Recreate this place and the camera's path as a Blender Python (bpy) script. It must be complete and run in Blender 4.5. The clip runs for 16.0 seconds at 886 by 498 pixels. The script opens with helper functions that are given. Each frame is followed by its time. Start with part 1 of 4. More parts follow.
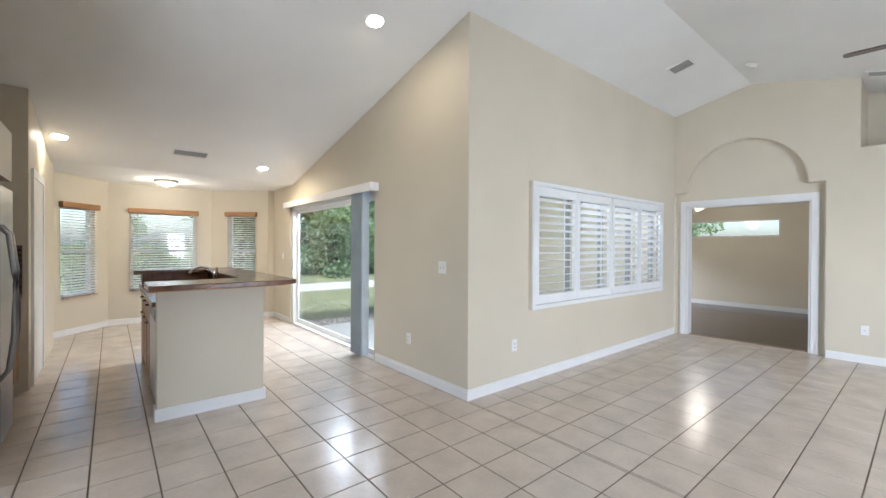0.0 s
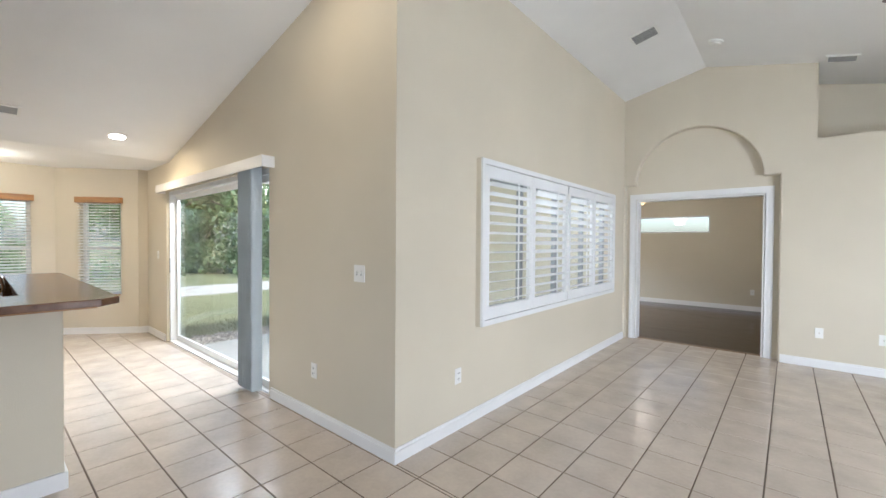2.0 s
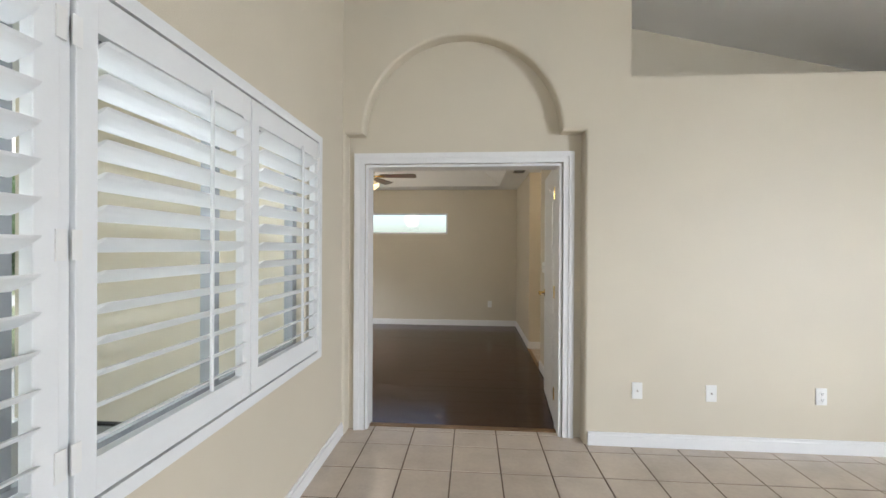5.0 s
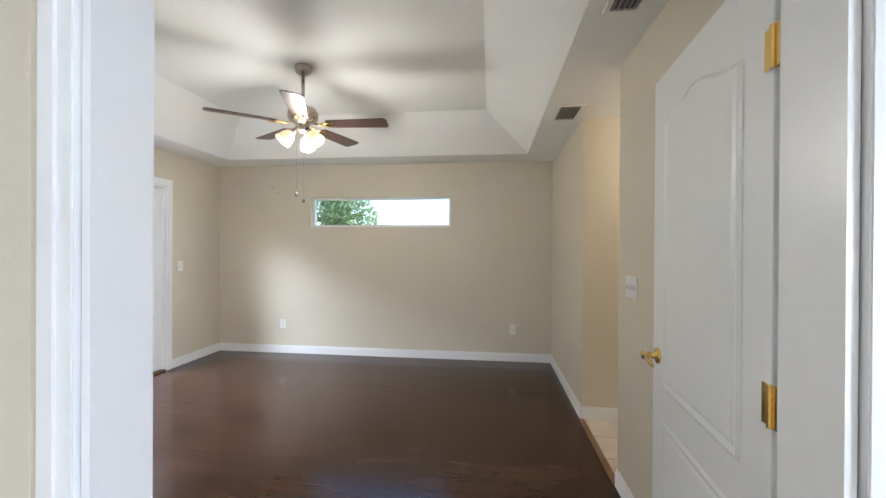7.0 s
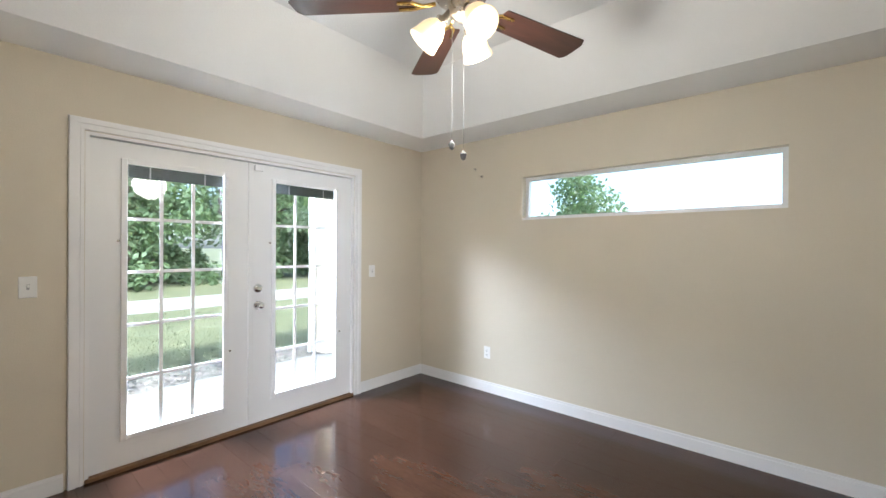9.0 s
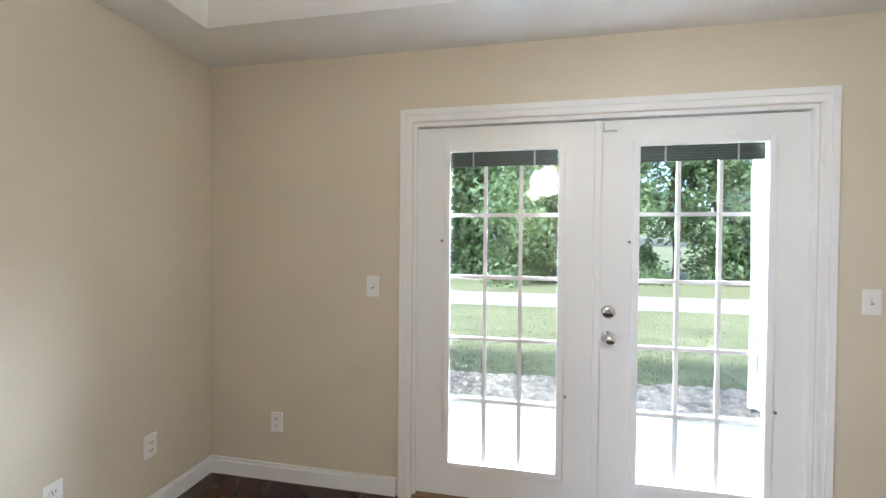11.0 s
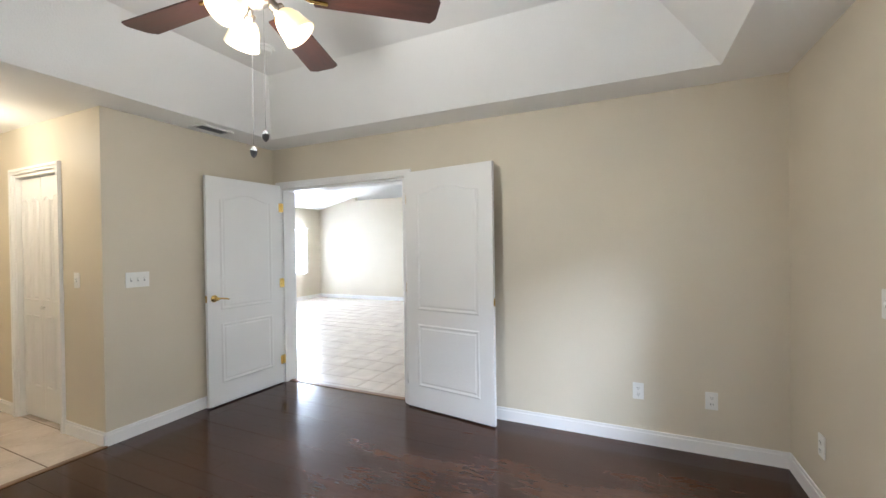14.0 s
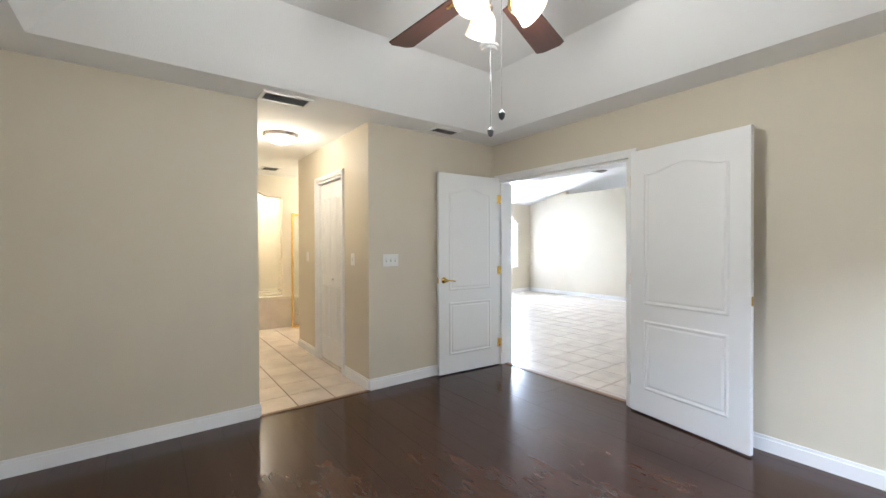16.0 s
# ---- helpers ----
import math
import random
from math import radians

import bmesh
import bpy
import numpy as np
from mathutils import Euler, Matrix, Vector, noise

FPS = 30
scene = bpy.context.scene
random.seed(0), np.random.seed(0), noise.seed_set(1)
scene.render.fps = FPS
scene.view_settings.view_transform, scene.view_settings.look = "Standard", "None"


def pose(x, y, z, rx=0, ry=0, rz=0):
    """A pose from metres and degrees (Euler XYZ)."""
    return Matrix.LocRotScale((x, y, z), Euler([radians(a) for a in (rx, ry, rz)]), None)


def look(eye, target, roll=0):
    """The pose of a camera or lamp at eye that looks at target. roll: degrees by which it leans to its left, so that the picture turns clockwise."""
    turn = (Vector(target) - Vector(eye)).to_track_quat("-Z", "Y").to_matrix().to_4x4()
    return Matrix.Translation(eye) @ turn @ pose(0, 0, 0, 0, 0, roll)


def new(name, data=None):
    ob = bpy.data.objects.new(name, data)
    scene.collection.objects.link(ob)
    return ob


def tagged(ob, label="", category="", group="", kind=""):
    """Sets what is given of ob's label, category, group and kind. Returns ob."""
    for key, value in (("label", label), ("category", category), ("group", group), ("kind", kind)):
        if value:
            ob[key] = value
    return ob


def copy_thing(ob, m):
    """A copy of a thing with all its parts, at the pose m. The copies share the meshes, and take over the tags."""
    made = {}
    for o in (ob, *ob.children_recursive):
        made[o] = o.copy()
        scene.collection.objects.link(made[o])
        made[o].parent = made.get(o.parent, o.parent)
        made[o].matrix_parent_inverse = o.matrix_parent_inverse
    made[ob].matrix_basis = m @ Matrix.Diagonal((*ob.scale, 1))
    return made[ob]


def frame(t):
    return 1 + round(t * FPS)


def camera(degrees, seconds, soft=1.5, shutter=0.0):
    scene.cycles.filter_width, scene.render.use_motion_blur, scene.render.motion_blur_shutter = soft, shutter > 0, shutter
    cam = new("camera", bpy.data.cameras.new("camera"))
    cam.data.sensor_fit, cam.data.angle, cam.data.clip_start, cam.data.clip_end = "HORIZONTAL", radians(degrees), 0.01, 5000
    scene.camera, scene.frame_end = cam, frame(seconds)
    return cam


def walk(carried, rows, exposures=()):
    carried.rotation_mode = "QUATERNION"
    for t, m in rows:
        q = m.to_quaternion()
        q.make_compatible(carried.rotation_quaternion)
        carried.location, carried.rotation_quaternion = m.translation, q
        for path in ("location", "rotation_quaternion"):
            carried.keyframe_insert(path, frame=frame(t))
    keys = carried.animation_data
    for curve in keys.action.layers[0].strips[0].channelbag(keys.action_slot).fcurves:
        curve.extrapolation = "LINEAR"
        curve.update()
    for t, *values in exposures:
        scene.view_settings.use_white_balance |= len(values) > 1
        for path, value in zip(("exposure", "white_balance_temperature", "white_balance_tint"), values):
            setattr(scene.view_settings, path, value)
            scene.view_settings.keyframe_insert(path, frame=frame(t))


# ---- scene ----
import itertools

# ---------- camera and walk ----------
cam = camera(95.5, 16.0, soft=1.5)
PATH = [
    # seconds, x, y, z, yaw, pitch, roll
    (0, 2.627, -2.462, 1.376, 50.46, -0.32, 0.30),
    (0.5, 2.569, -2.400, 1.379, 54.12, -0.63, 0.40),
    (1, 2.385, -2.265, 1.354, 53.58, -0.72, 0.40),
    (1.5, 2.118, -2.045, 1.375, 48.89, -0.95, 0.50),
    (2, 1.861, -1.710, 1.395, 40.74, -0.95, 0.40),
    (2.5, 1.542, -1.264, 1.394, 30.00, -0.86, 0.40),
    (3, 1.338, -0.741, 1.402, 20.52, -0.66, 0.30),
    (3.5, 1.182, -0.180, 1.396, 13.17, -0.37, 0.20),
    (4, 1.091, 0.397, 1.383, 8.60, -0.11, 0.30),
    (4.5, 1.005, 0.988, 1.380, 5.80, 0.00, 0.30),
    (5, 0.963, 1.598, 1.392, 4.13, -0.11, 0.30),
    (5.2, 0.927, 1.851, 1.393, 3.21, -0.23, 0.20),
    (6.25, 0.93, 3.05, 1.387, 3.2, -0.1, 0.30),
    (7.3, 1.025, 4.185, 1.390, 9.01, -0.12, 0.31),
    (7.5, 0.965, 4.376, 1.372, 10.72, 0.15, 0.28),
    (8, 0.887, 4.865, 1.385, 17.82, 0.09, 0.45),
    (8.2, 0.836, 5.058, 1.390, 21.24, -0.05, 0.45),
    (9.25, 0.40, 5.80, 1.385, 48.0, -0.12, 0.38),
    (10.3, -0.136, 6.368, 1.400, 76.90, -0.60, 0.50),
    (10.5, -0.237, 6.466, 1.400, 83.80, -0.60, 0.45),
    (11, -0.447, 6.635, 1.406, 100.89, -0.83, 0.50),
    (11.5, -0.610, 6.823, 1.404, 118.26, -0.95, 0.30),
    (12, -0.778, 7.047, 1.401, 135.55, -1.00, 0.00),
    (12.5, -1.013, 7.311, 1.443, 155.47, -1.75, -0.20),
    (13, -1.209, 7.529, 1.432, 172.47, -1.26, -0.40),
    (13.5, -1.500, 7.776, 1.446, 190.89, -1.15, -0.50),
    (14, -1.671, 7.940, 1.412, 204.64, -0.46, -0.80),
    (14.5, -1.771, 8.059, 1.383, 215.97, -0.06, -0.60),
    (15, -1.803, 8.106, 1.366, 224.35, 0.03, -0.50),
    (15.5, -1.797, 8.043, 1.356, 230.29, -0.17, -0.40),
    (16, -1.589, 7.978, 1.322, 233.38, -0.49, -0.20),
]


def aimed(x, y, z, yaw, pitch, roll):
    a, b = radians(yaw), radians(pitch)
    ahead = Vector((-math.sin(a) * math.cos(b), math.cos(a) * math.cos(b), math.sin(b)))
    return look((x, y, z), Vector((x, y, z)) + ahead, roll)


walk(cam, [(t, aimed(*p)) for t, *p in PATH],
     exposures=[(0, 2.42, 5750, 9), (3.0, 2.42, 5950, 9), (4.0, 2.25, 6000, 9), (5.2, 2.25, 6200, 9), (7.3, 2.85, 5600, 9), (10.5, 2.9, 5650, 9), (16, 3.05, 5400, 9)])

# ---------- daylight ----------
world = bpy.data.worlds.new("sky")
scene.world = world
world.use_nodes = True
wn = world.node_tree.nodes
sky = wn.new("ShaderNodeTexSky")
sky.sky_type = 'NISHITA'
sky.sun_disc = False
sky.sun_elevation = radians(58)
sky.sun_rotation = radians(100)
sky.air_density, sky.dust_density, sky.ozone_density = 1.0, 3.0, 1.0
world.node_tree.links.new(sky.outputs[0], wn["Background"].inputs[0])
wn["Background"].inputs[1].default_value = 0.09
sun = new("sun", bpy.data.lights.new("sun", 'SUN'))
sun.data.energy, sun.data.angle, sun.data.color = 1.5, radians(10.0), (1.0, 0.95, 0.88)
sun.matrix_world = look((20, -3.5, 33), (0, 0, 0))


def lamp(name, m, energy, size, color=(1, 1, 1), size_y=None, kind='AREA'):
    d = bpy.data.lights.new(name, kind)
    d.energy, d.color = energy, color
    if kind == 'AREA':
        d.shape = 'RECTANGLE'
        d.size, d.size_y = size, size_y or size
    else:
        d.shadow_soft_size = size
    o = new(name, d)
    o.matrix_world = m
    return o


DAY = (0.89, 0.93, 1.0)
# sky light through the openings, from above their outer edges
lamp("skylight_slider", look((-3.1, 0.75, 2.3), (-3.1, -1.2, 0.9)), 27, 2.7, DAY, 0.5)
lamp("skylight_shutters", look((-0.75, 2.4, 2.4), (0.9, 2.4, 1.0)), 10, 2.9, DAY, 0.5)
lamp("skylight_french_door", look((-3.35, 7.0, 2.36), (1.7, 7.0, 0.9)), 85, 1.7, DAY, 0.5)
lamp("skylight_east_window", look((6.85, -0.1, 1.36), (5.55, 2.05, 1.40)), 100, 1.5, DAY, 1.3)
# added fill from the unseen south end, to brighten gable and ceiling
lamp("skylight_front_door", look((1.6, -5.5, 1.3), (1.6, 0, 3.4)), 11, 3.2, DAY, 2.2)

# ---------- materials ----------


def material(name, color, rough=0.6, var=0.06, scale=3.0, fine=60.0, bump=0.02, metal=0.0, dark=None, spec=0.5, stretch=(1, 1, 1), rand=0.0, bump_dist=0.01, placed=False):
    m = bpy.data.materials.new(name)
    m.use_nodes = True
    nt = m.node_tree
    n, l = nt.nodes, nt.links
    b = n["Principled BSDF"]
    b.inputs["Roughness"].default_value = rough
    b.inputs["Metallic"].default_value = metal
    b.inputs["Specular IOR Level"].default_value = spec
    co = n.new("ShaderNodeTexCoord")
    mp = n.new("ShaderNodeMapping")
    mp.inputs["Scale"].default_value = stretch
    if placed:
        l.new(n.new("ShaderNodeNewGeometry").outputs["Position"], mp.inputs[0])
    else:
        l.new(co.outputs["Object"], mp.inputs[0])
    t1, t2 = n.new("ShaderNodeTexNoise"), n.new("ShaderNodeTexNoise")
    t1.inputs["Scale"].default_value, t1.inputs["Detail"].default_value = scale, 4
    t2.inputs["Scale"].default_value, t2.inputs["Detail"].default_value = fine, 3
    l.new(mp.outputs[0], t1.inputs[0])
    l.new(mp.outputs[0], t2.inputs[0])
    mx = n.new("ShaderNodeMath")
    mx.operation = 'MULTIPLY_ADD'
    mx.inputs[1].default_value = 0.35
    l.new(t2.outputs[0], mx.inputs[0])
    l.new(t1.outputs[0], mx.inputs[2])
    fac = mx.outputs[0]
    if rand:
        oi = n.new("ShaderNodeObjectInfo")
        geo = n.new("ShaderNodeNewGeometry")
        ad = n.new("ShaderNodeMath")
        ad.operation = 'ADD'
        l.new(oi.outputs["Random"], ad.inputs[0])
        l.new(geo.outputs["Random Per Island"], ad.inputs[1])
        fr = n.new("ShaderNodeMath")
        fr.operation = 'FRACT'
        l.new(ad.outputs[0], fr.inputs[0])
        m2 = n.new("ShaderNodeMath")
        m2.operation = 'MULTIPLY_ADD'
        m2.inputs[1].default_value = rand
        l.new(fr.outputs[0], m2.inputs[0])
        l.new(fac, m2.inputs[2])
        sb = n.new("ShaderNodeMath")
        sb.operation = 'SUBTRACT'
        sb.inputs[1].default_value = rand / 2
        l.new(m2.outputs[0], sb.inputs[0])
        fac = sb.outputs[0]
    r = n.new("ShaderNodeValToRGB")
    lo = dark or tuple(c * (1 - 2.0 * var) for c in color)
    hi = tuple(min(1, c * (1 + var)) for c in color)
    r.color_ramp.elements[0].position, r.color_ramp.elements[1].position = 0.38, 0.95
    r.color_ramp.elements[0].color, r.color_ramp.elements[1].color = (*lo, 1), (*hi, 1)
    l.new(fac, r.inputs[0])
    l.new(r.outputs[0], b.inputs["Base Color"])
    rr = n.new("ShaderNodeMath")
    rr.operation = 'MULTIPLY_ADD'
    rr.inputs[1].default_value, rr.inputs[2].default_value = 0.16, rough - 0.08
    l.new(t1.outputs[0], rr.inputs[0])
    l.new(rr.outputs[0], b.inputs["Roughness"])
    if bump:
        bp = n.new("ShaderNodeBump")
        bp.inputs["Strength"].default_value, bp.inputs["Distance"].default_value = bump, bump_dist
        l.new(t2.outputs[0], bp.inputs["Height"])
        l.new(bp.outputs[0], b.inputs["Normal"])
    return m


def glow(name, color, strength):
    m = bpy.data.materials.new(name)
    m.use_nodes = True
    b = m.node_tree.nodes["Principled BSDF"]
    b.inputs["Base Color"].default_value = (*color, 1)
    b.inputs["Roughness"].default_value = 0.35
    b.inputs["Emission Color"].default_value = (*color, 1)
    b.inputs["Emission Strength"].default_value = strength
    return m


def glass_material(name, tint=(1, 1, 1)):
    m = bpy.data.materials.new(name)
    m.use_nodes = True
    n, l = m.node_tree.nodes, m.node_tree.links
    n.remove(n["Principled BSDF"])
    tr, gl, mix, fr = n.new("ShaderNodeBsdfTransparent"), n.new("ShaderNodeBsdfGlossy"), n.new("ShaderNodeMixShader"), n.new("ShaderNodeLayerWeight")
    pw, ma = n.new("ShaderNodeMath"), n.new("ShaderNodeMath")
    pw.operation, ma.operation = 'POWER', 'MULTIPLY_ADD'
    pw.inputs[1].default_value = 5.0
    ma.inputs[1].default_value, ma.inputs[2].default_value = 0.7, 0.035
    tr.inputs[0].default_value = (*tint, 1)
    gl.inputs["Roughness"].default_value = 0.02
    fr.inputs[0].default_value = 0.5
    l.new(fr.outputs["Facing"], pw.inputs[0])
    l.new(pw.outputs[0], ma.inputs[0])
    l.new(ma.outputs[0], mix.inputs[0])
    l.new(tr.outputs[0], mix.inputs[1])
    l.new(gl.outputs[0], mix.inputs[2])
    l.new(mix.outputs[0], n["Material Output"].inputs[0])
    return m


WALL = material("beige_wall_paint", (0.655, 0.588, 0.468), 0.55, 0.03, 1.2, 170, 0.12)
CEIL = material("white_ceiling_paint", (0.87, 0.865, 0.85), 0.85, 0.02, 1.5, 120, 0.25)
TRIM = material("white_gloss_trim", (0.82, 0.81, 0.80), 0.32, 0.02, 4, 90, 0.02)
DOORW = material("white_door_paint", (0.80, 0.795, 0.785), 0.36, 0.006, 2, 120, 0.02)
SHUT = material("white_shutter_paint", (0.80, 0.805, 0.80), 0.4, 0.02, 5, 120, 0.02)
TILE = material("cream_ceramic_tile", (0.60, 0.515, 0.43), 0.22, 0.09, 4, 40, 0.03, rand=0.10, placed=True)
GROUT = material("brown_grout", (0.15, 0.105, 0.075), 0.9, 0.2, 6, 90, 0.3)
PLANK = material("dark_wood_plank", (0.058, 0.026, 0.015), 0.17, 0.2, 2.2, 26, 0.0, dark=(0.020, 0.009, 0.006), spec=0.35, stretch=(0.6, 2.0, 1), rand=0.08, placed=True)
GAP = material("dark_floor_gap", (0.012, 0.008, 0.007), 0.7, 0.1)
OAK = material("oak_cabinet_wood", (0.36, 0.17, 0.06), 0.4, 0.2, 4, 40, 0.05, stretch=(3, 3, 0.5))
VALW = material("orange_oak_blind_wood", (0.36, 0.17, 0.05), 0.4, 0.2, 6, 60, 0.05, stretch=(0.6, 0.6, 3))
COUNTER = material("brown_laminate_counter", (0.16, 0.075, 0.04), 0.22, 0.3, 14, 150, 0.02)
STEEL = material("brushed_steel", (0.36, 0.36, 0.37), 0.30, 0.03, 2, 60, 0.0, metal=1.0)
CHROME = material("polished_chrome", (0.75, 0.75, 0.76), 0.1, 0.02, 3, 60, 0.0, metal=1.0)
NICKEL = material("brushed_nickel", (0.50, 0.45, 0.40), 0.28, 0.05, 8, 120, 0.02, metal=1.0)
BRASS = material("polished_brass", (0.80, 0.56, 0.18), 0.2, 0.05, 9, 100, 0.02, metal=1.0)
PLATE = material("white_plastic_plate", (0.83, 0.82, 0.79), 0.35, 0.02, 6, 80, 0.0)
SLOT = material("dark_slot", (0.05, 0.045, 0.04), 0.6, 0.05)
GREY = material("grey_vent_metal", (0.36, 0.36, 0.355), 0.5, 0.05, 5, 60, 0.02)
# dark colour for the shade inside the vents, and for the pull chains
VENTD = material("vent_shade_and_chain_dark", (0.10, 0.10, 0.10), 0.8, 0.05)
ALU = material("grey_aluminium_frame", (0.30, 0.31, 0.32), 0.45, 0.05, 5, 80, 0.02)
WALU = material("white_aluminium_frame", (0.78, 0.78, 0.77), 0.4, 0.03, 5, 80, 0.02)
BLINDV = material("grey_blue_vertical_blind", (0.50, 0.55, 0.58), 0.55, 0.06, 5, 120, 0.04)
BLADE = material("dark_walnut_blade", (0.055, 0.022, 0.015), 0.35, 0.3, 5, 50, 0.05, stretch=(0.6, 5, 5))
FROST = glow("lit_frosted_glass", (1.0, 0.76, 0.42), 0.10)
LED = glow("lit_lamp_disc", (1.0, 0.95, 0.86), 2.2)
DOME = glow("lit_glass_dome", (1.0, 0.86, 0.62), 0.22)
GLASS = glass_material("clear_glass", (0.97, 0.99, 0.98))
STUCCO = material("cream_stucco", (0.66, 0.56, 0.44), 0.85, 0.06, 2, 70, 0.3)
CONC = material("pale_concrete", (0.33, 0.32, 0.30), 0.75, 0.08, 1.5, 60, 0.12)
GRASS = material("lawn_grass", (0.125, 0.13, 0.07), 0.9, 0.25, 0.7, 25, 0.6, dark=(0.075, 0.09, 0.04), bump_dist=0.03)
ROCK = material("grey_river_stone", (0.27, 0.24, 0.21), 0.8, 0.2, 6, 60, 0.3, rand=0.5)
LEAF = material("green_leaves", (0.15, 0.215, 0.115), 0.6, 0.3, 1.5, 8, 0.0, dark=(0.10, 0.15, 0.075), rand=0.5)
LN = LEAF.node_tree
leaf_through, leaf_mix = LN.nodes.new("ShaderNodeBsdfTranslucent"), LN.nodes.new("ShaderNodeMixShader")
leaf_through.inputs[0].default_value = (0.22, 0.32, 0.12, 1)
leaf_mix.inputs[0].default_value = 0.45
LN.links.new(LN.nodes["Principled BSDF"].outputs[0], leaf_mix.inputs[1])
LN.links.new(leaf_through.outputs[0], leaf_mix.inputs[2])
LN.links.new(leaf_mix.outputs[0], LN.nodes["Material Output"].inputs[0])
BARK = material("grey_bark", (0.13, 0.10, 0.08), 0.9, 0.25, 5, 40, 0.5)
ROOFM = material("grey_shingle_roof", (0.22, 0.20, 0.19), 0.9, 0.15, 3, 40, 0.3)
HOUSEW = material("white_house_siding", (0.46, 0.44, 0.40), 0.8, 0.05, 2, 40, 0.1)
TUBW = material("cream_tub_acrylic", (0.74, 0.68, 0.56), 0.2, 0.03, 3, 60, 0.0)
BLINDG = material("dark_green_blind", (0.045, 0.06, 0.05), 0.5, 0.1, 5, 60, 0.0)
BLACK = material("black_plastic", (0.02, 0.02, 0.022), 0.3, 0.1)
MOSAIC = material("dark_mosaic_glass", (0.10, 0.075, 0.06), 0.15, 0.2, 5, 50, 0.02, rand=0.9)
SILLW = material("oak_threshold", (0.20, 0.11, 0.05), 0.5, 0.2, 6, 60, 0.05)

# ---------- mesh helpers ----------


def box(bm, x0, x1, y0, y1, z0, z1):
    vs = [bm.verts.new((x, y, z)) for x in (x0, x1) for y in (y0, y1) for z in (z0, z1)]
    for f in ((0, 1, 3, 2), (4, 6, 7, 5), (0, 4, 5, 1), (2, 3, 7, 6), (0, 2, 6, 4), (1, 5, 7, 3)):
        bm.faces.new([vs[i] for i in f])
    return vs


def prism(bm, pts, axis, d0, d1):
    """A polygon pulled along an axis; its points are the two other coordinates in order."""
    def at(p, d):
        return {'x': (d, p[0], p[1]), 'y': (p[0], d, p[1]), 'z': (p[0], p[1], d)}[axis]
    a = [bm.verts.new(at(p, d0)) for p in pts]
    b = [bm.verts.new(at(p, d1)) for p in pts]
    bm.faces.new(a)
    bm.faces.new(b[::-1])
    for i in range(len(pts)):
        j = (i + 1) % len(pts)
        bm.faces.new((a[i], b[i], b[j], a[j]))
    bmesh.ops.recalc_face_normals(bm, faces=bm.faces)


def lathe(bm, profile, m=None, seg=20):
    """Turns (radius, height) pairs round z."""
    m = m or Matrix()
    rings = []
    for r, h in profile:
        rings.append([bm.verts.new(m @ Vector((r * math.cos(2 * math.pi * k / seg), r * math.sin(2 * math.pi * k / seg), h))) for k in range(seg)])
    for a, b in zip(rings, rings[1:]):
        for k in range(seg):
            j = (k + 1) % seg
            bm.faces.new((a[k], a[j], b[j], b[k]))
    bm.faces.new(rings[0][::-1])
    bm.faces.new(rings[-1])


def tube(bm, pts, r, seg=8):
    rings = []
    for i, p in enumerate(pts):
        p = Vector(p)
        d = (Vector(pts[min(i + 1, len(pts) - 1)]) - Vector(pts[max(i - 1, 0)])).normalized()
        q = d.to_track_quat('Z', 'Y')
        rings.append([bm.verts.new(p + q @ Vector((r * math.cos(2 * math.pi * k / seg), r * math.sin(2 * math.pi * k / seg), 0))) for k in range(seg)])
    for a, b in zip(rings, rings[1:]):
        for k in range(seg):
            j = (k + 1) % seg
            bm.faces.new((a[k], a[j], b[j], b[k]))
    bm.faces.new(rings[0][::-1])
    bm.faces.new(rings[-1])


def soften(bm, w=0.004, seg=2):
    bmesh.ops.bevel(bm, geom=list(bm.edges), offset=w, segments=seg, profile=0.5, affect='EDGES')


def finish(name, bm, mat, smooth=False):
    bmesh.ops.recalc_face_normals(bm, faces=bm.faces)
    me = bpy.data.meshes.new(name)
    bm.to_mesh(me)
    bm.free()
    me.materials.append(mat)
    if smooth:
        for p in me.polygons:
            p.use_smooth = True
    return me


def part(name, bm, mat, parent=None, label="", smooth=False, m=None):
    o = new(name, finish(name, bm, mat, smooth))
    if parent:
        o.parent = parent
    if m is not None:
        o.matrix_basis = m
    if label:
        tagged(o, label)
    return o


def boxes(name, list_of, mat, parent=None, label="", bevel=0.0, m=None):
    bm = bmesh.new()
    for b in list_of:
        box(bm, *b)
    if bevel:
        soften(bm, bevel)
    return part(name, bm, mat, parent, label, m=m)


def thing(name, m, label, category, group=""):
    o = new(name)
    o.matrix_basis = m
    o.empty_display_size = 0.1
    return tagged(o, label, category, group)


def structure(o, label, category):
    return tagged(o, label, category, kind="structure")


# ---------- setting: great room, kitchen and nook ----------
SL = 0.228                      # rise of the vaulted ceiling per metre
EAVE0, RIDGE_X, RIDGE_Z = 3.475, 1.0, 3.703
WY0, WY1 = 4.53, 4.79           # wall between great room and bedroom
XW, XE, YN, ZC = -2.58, 1.757, 8.88, 2.45
HY0, HY1 = 6.335, 7.268         # hall to the bathroom


def vault(x):
    return RIDGE_Z - SL * abs(x - RIDGE_X)


def setting(name, polys, mat, label, category):
    """A piece of the setting from prisms of (points, axis, from, to)."""
    bm = bmesh.new()
    for pts, axis, a, b in polys:
        prism(bm, pts, axis, a, b)
    return structure(part(name, bm, mat), label, category)


def rect(a0, a1, b0, b1):
    return [(a0, b0), (a1, b0), (a1, b1), (a0, b1)]


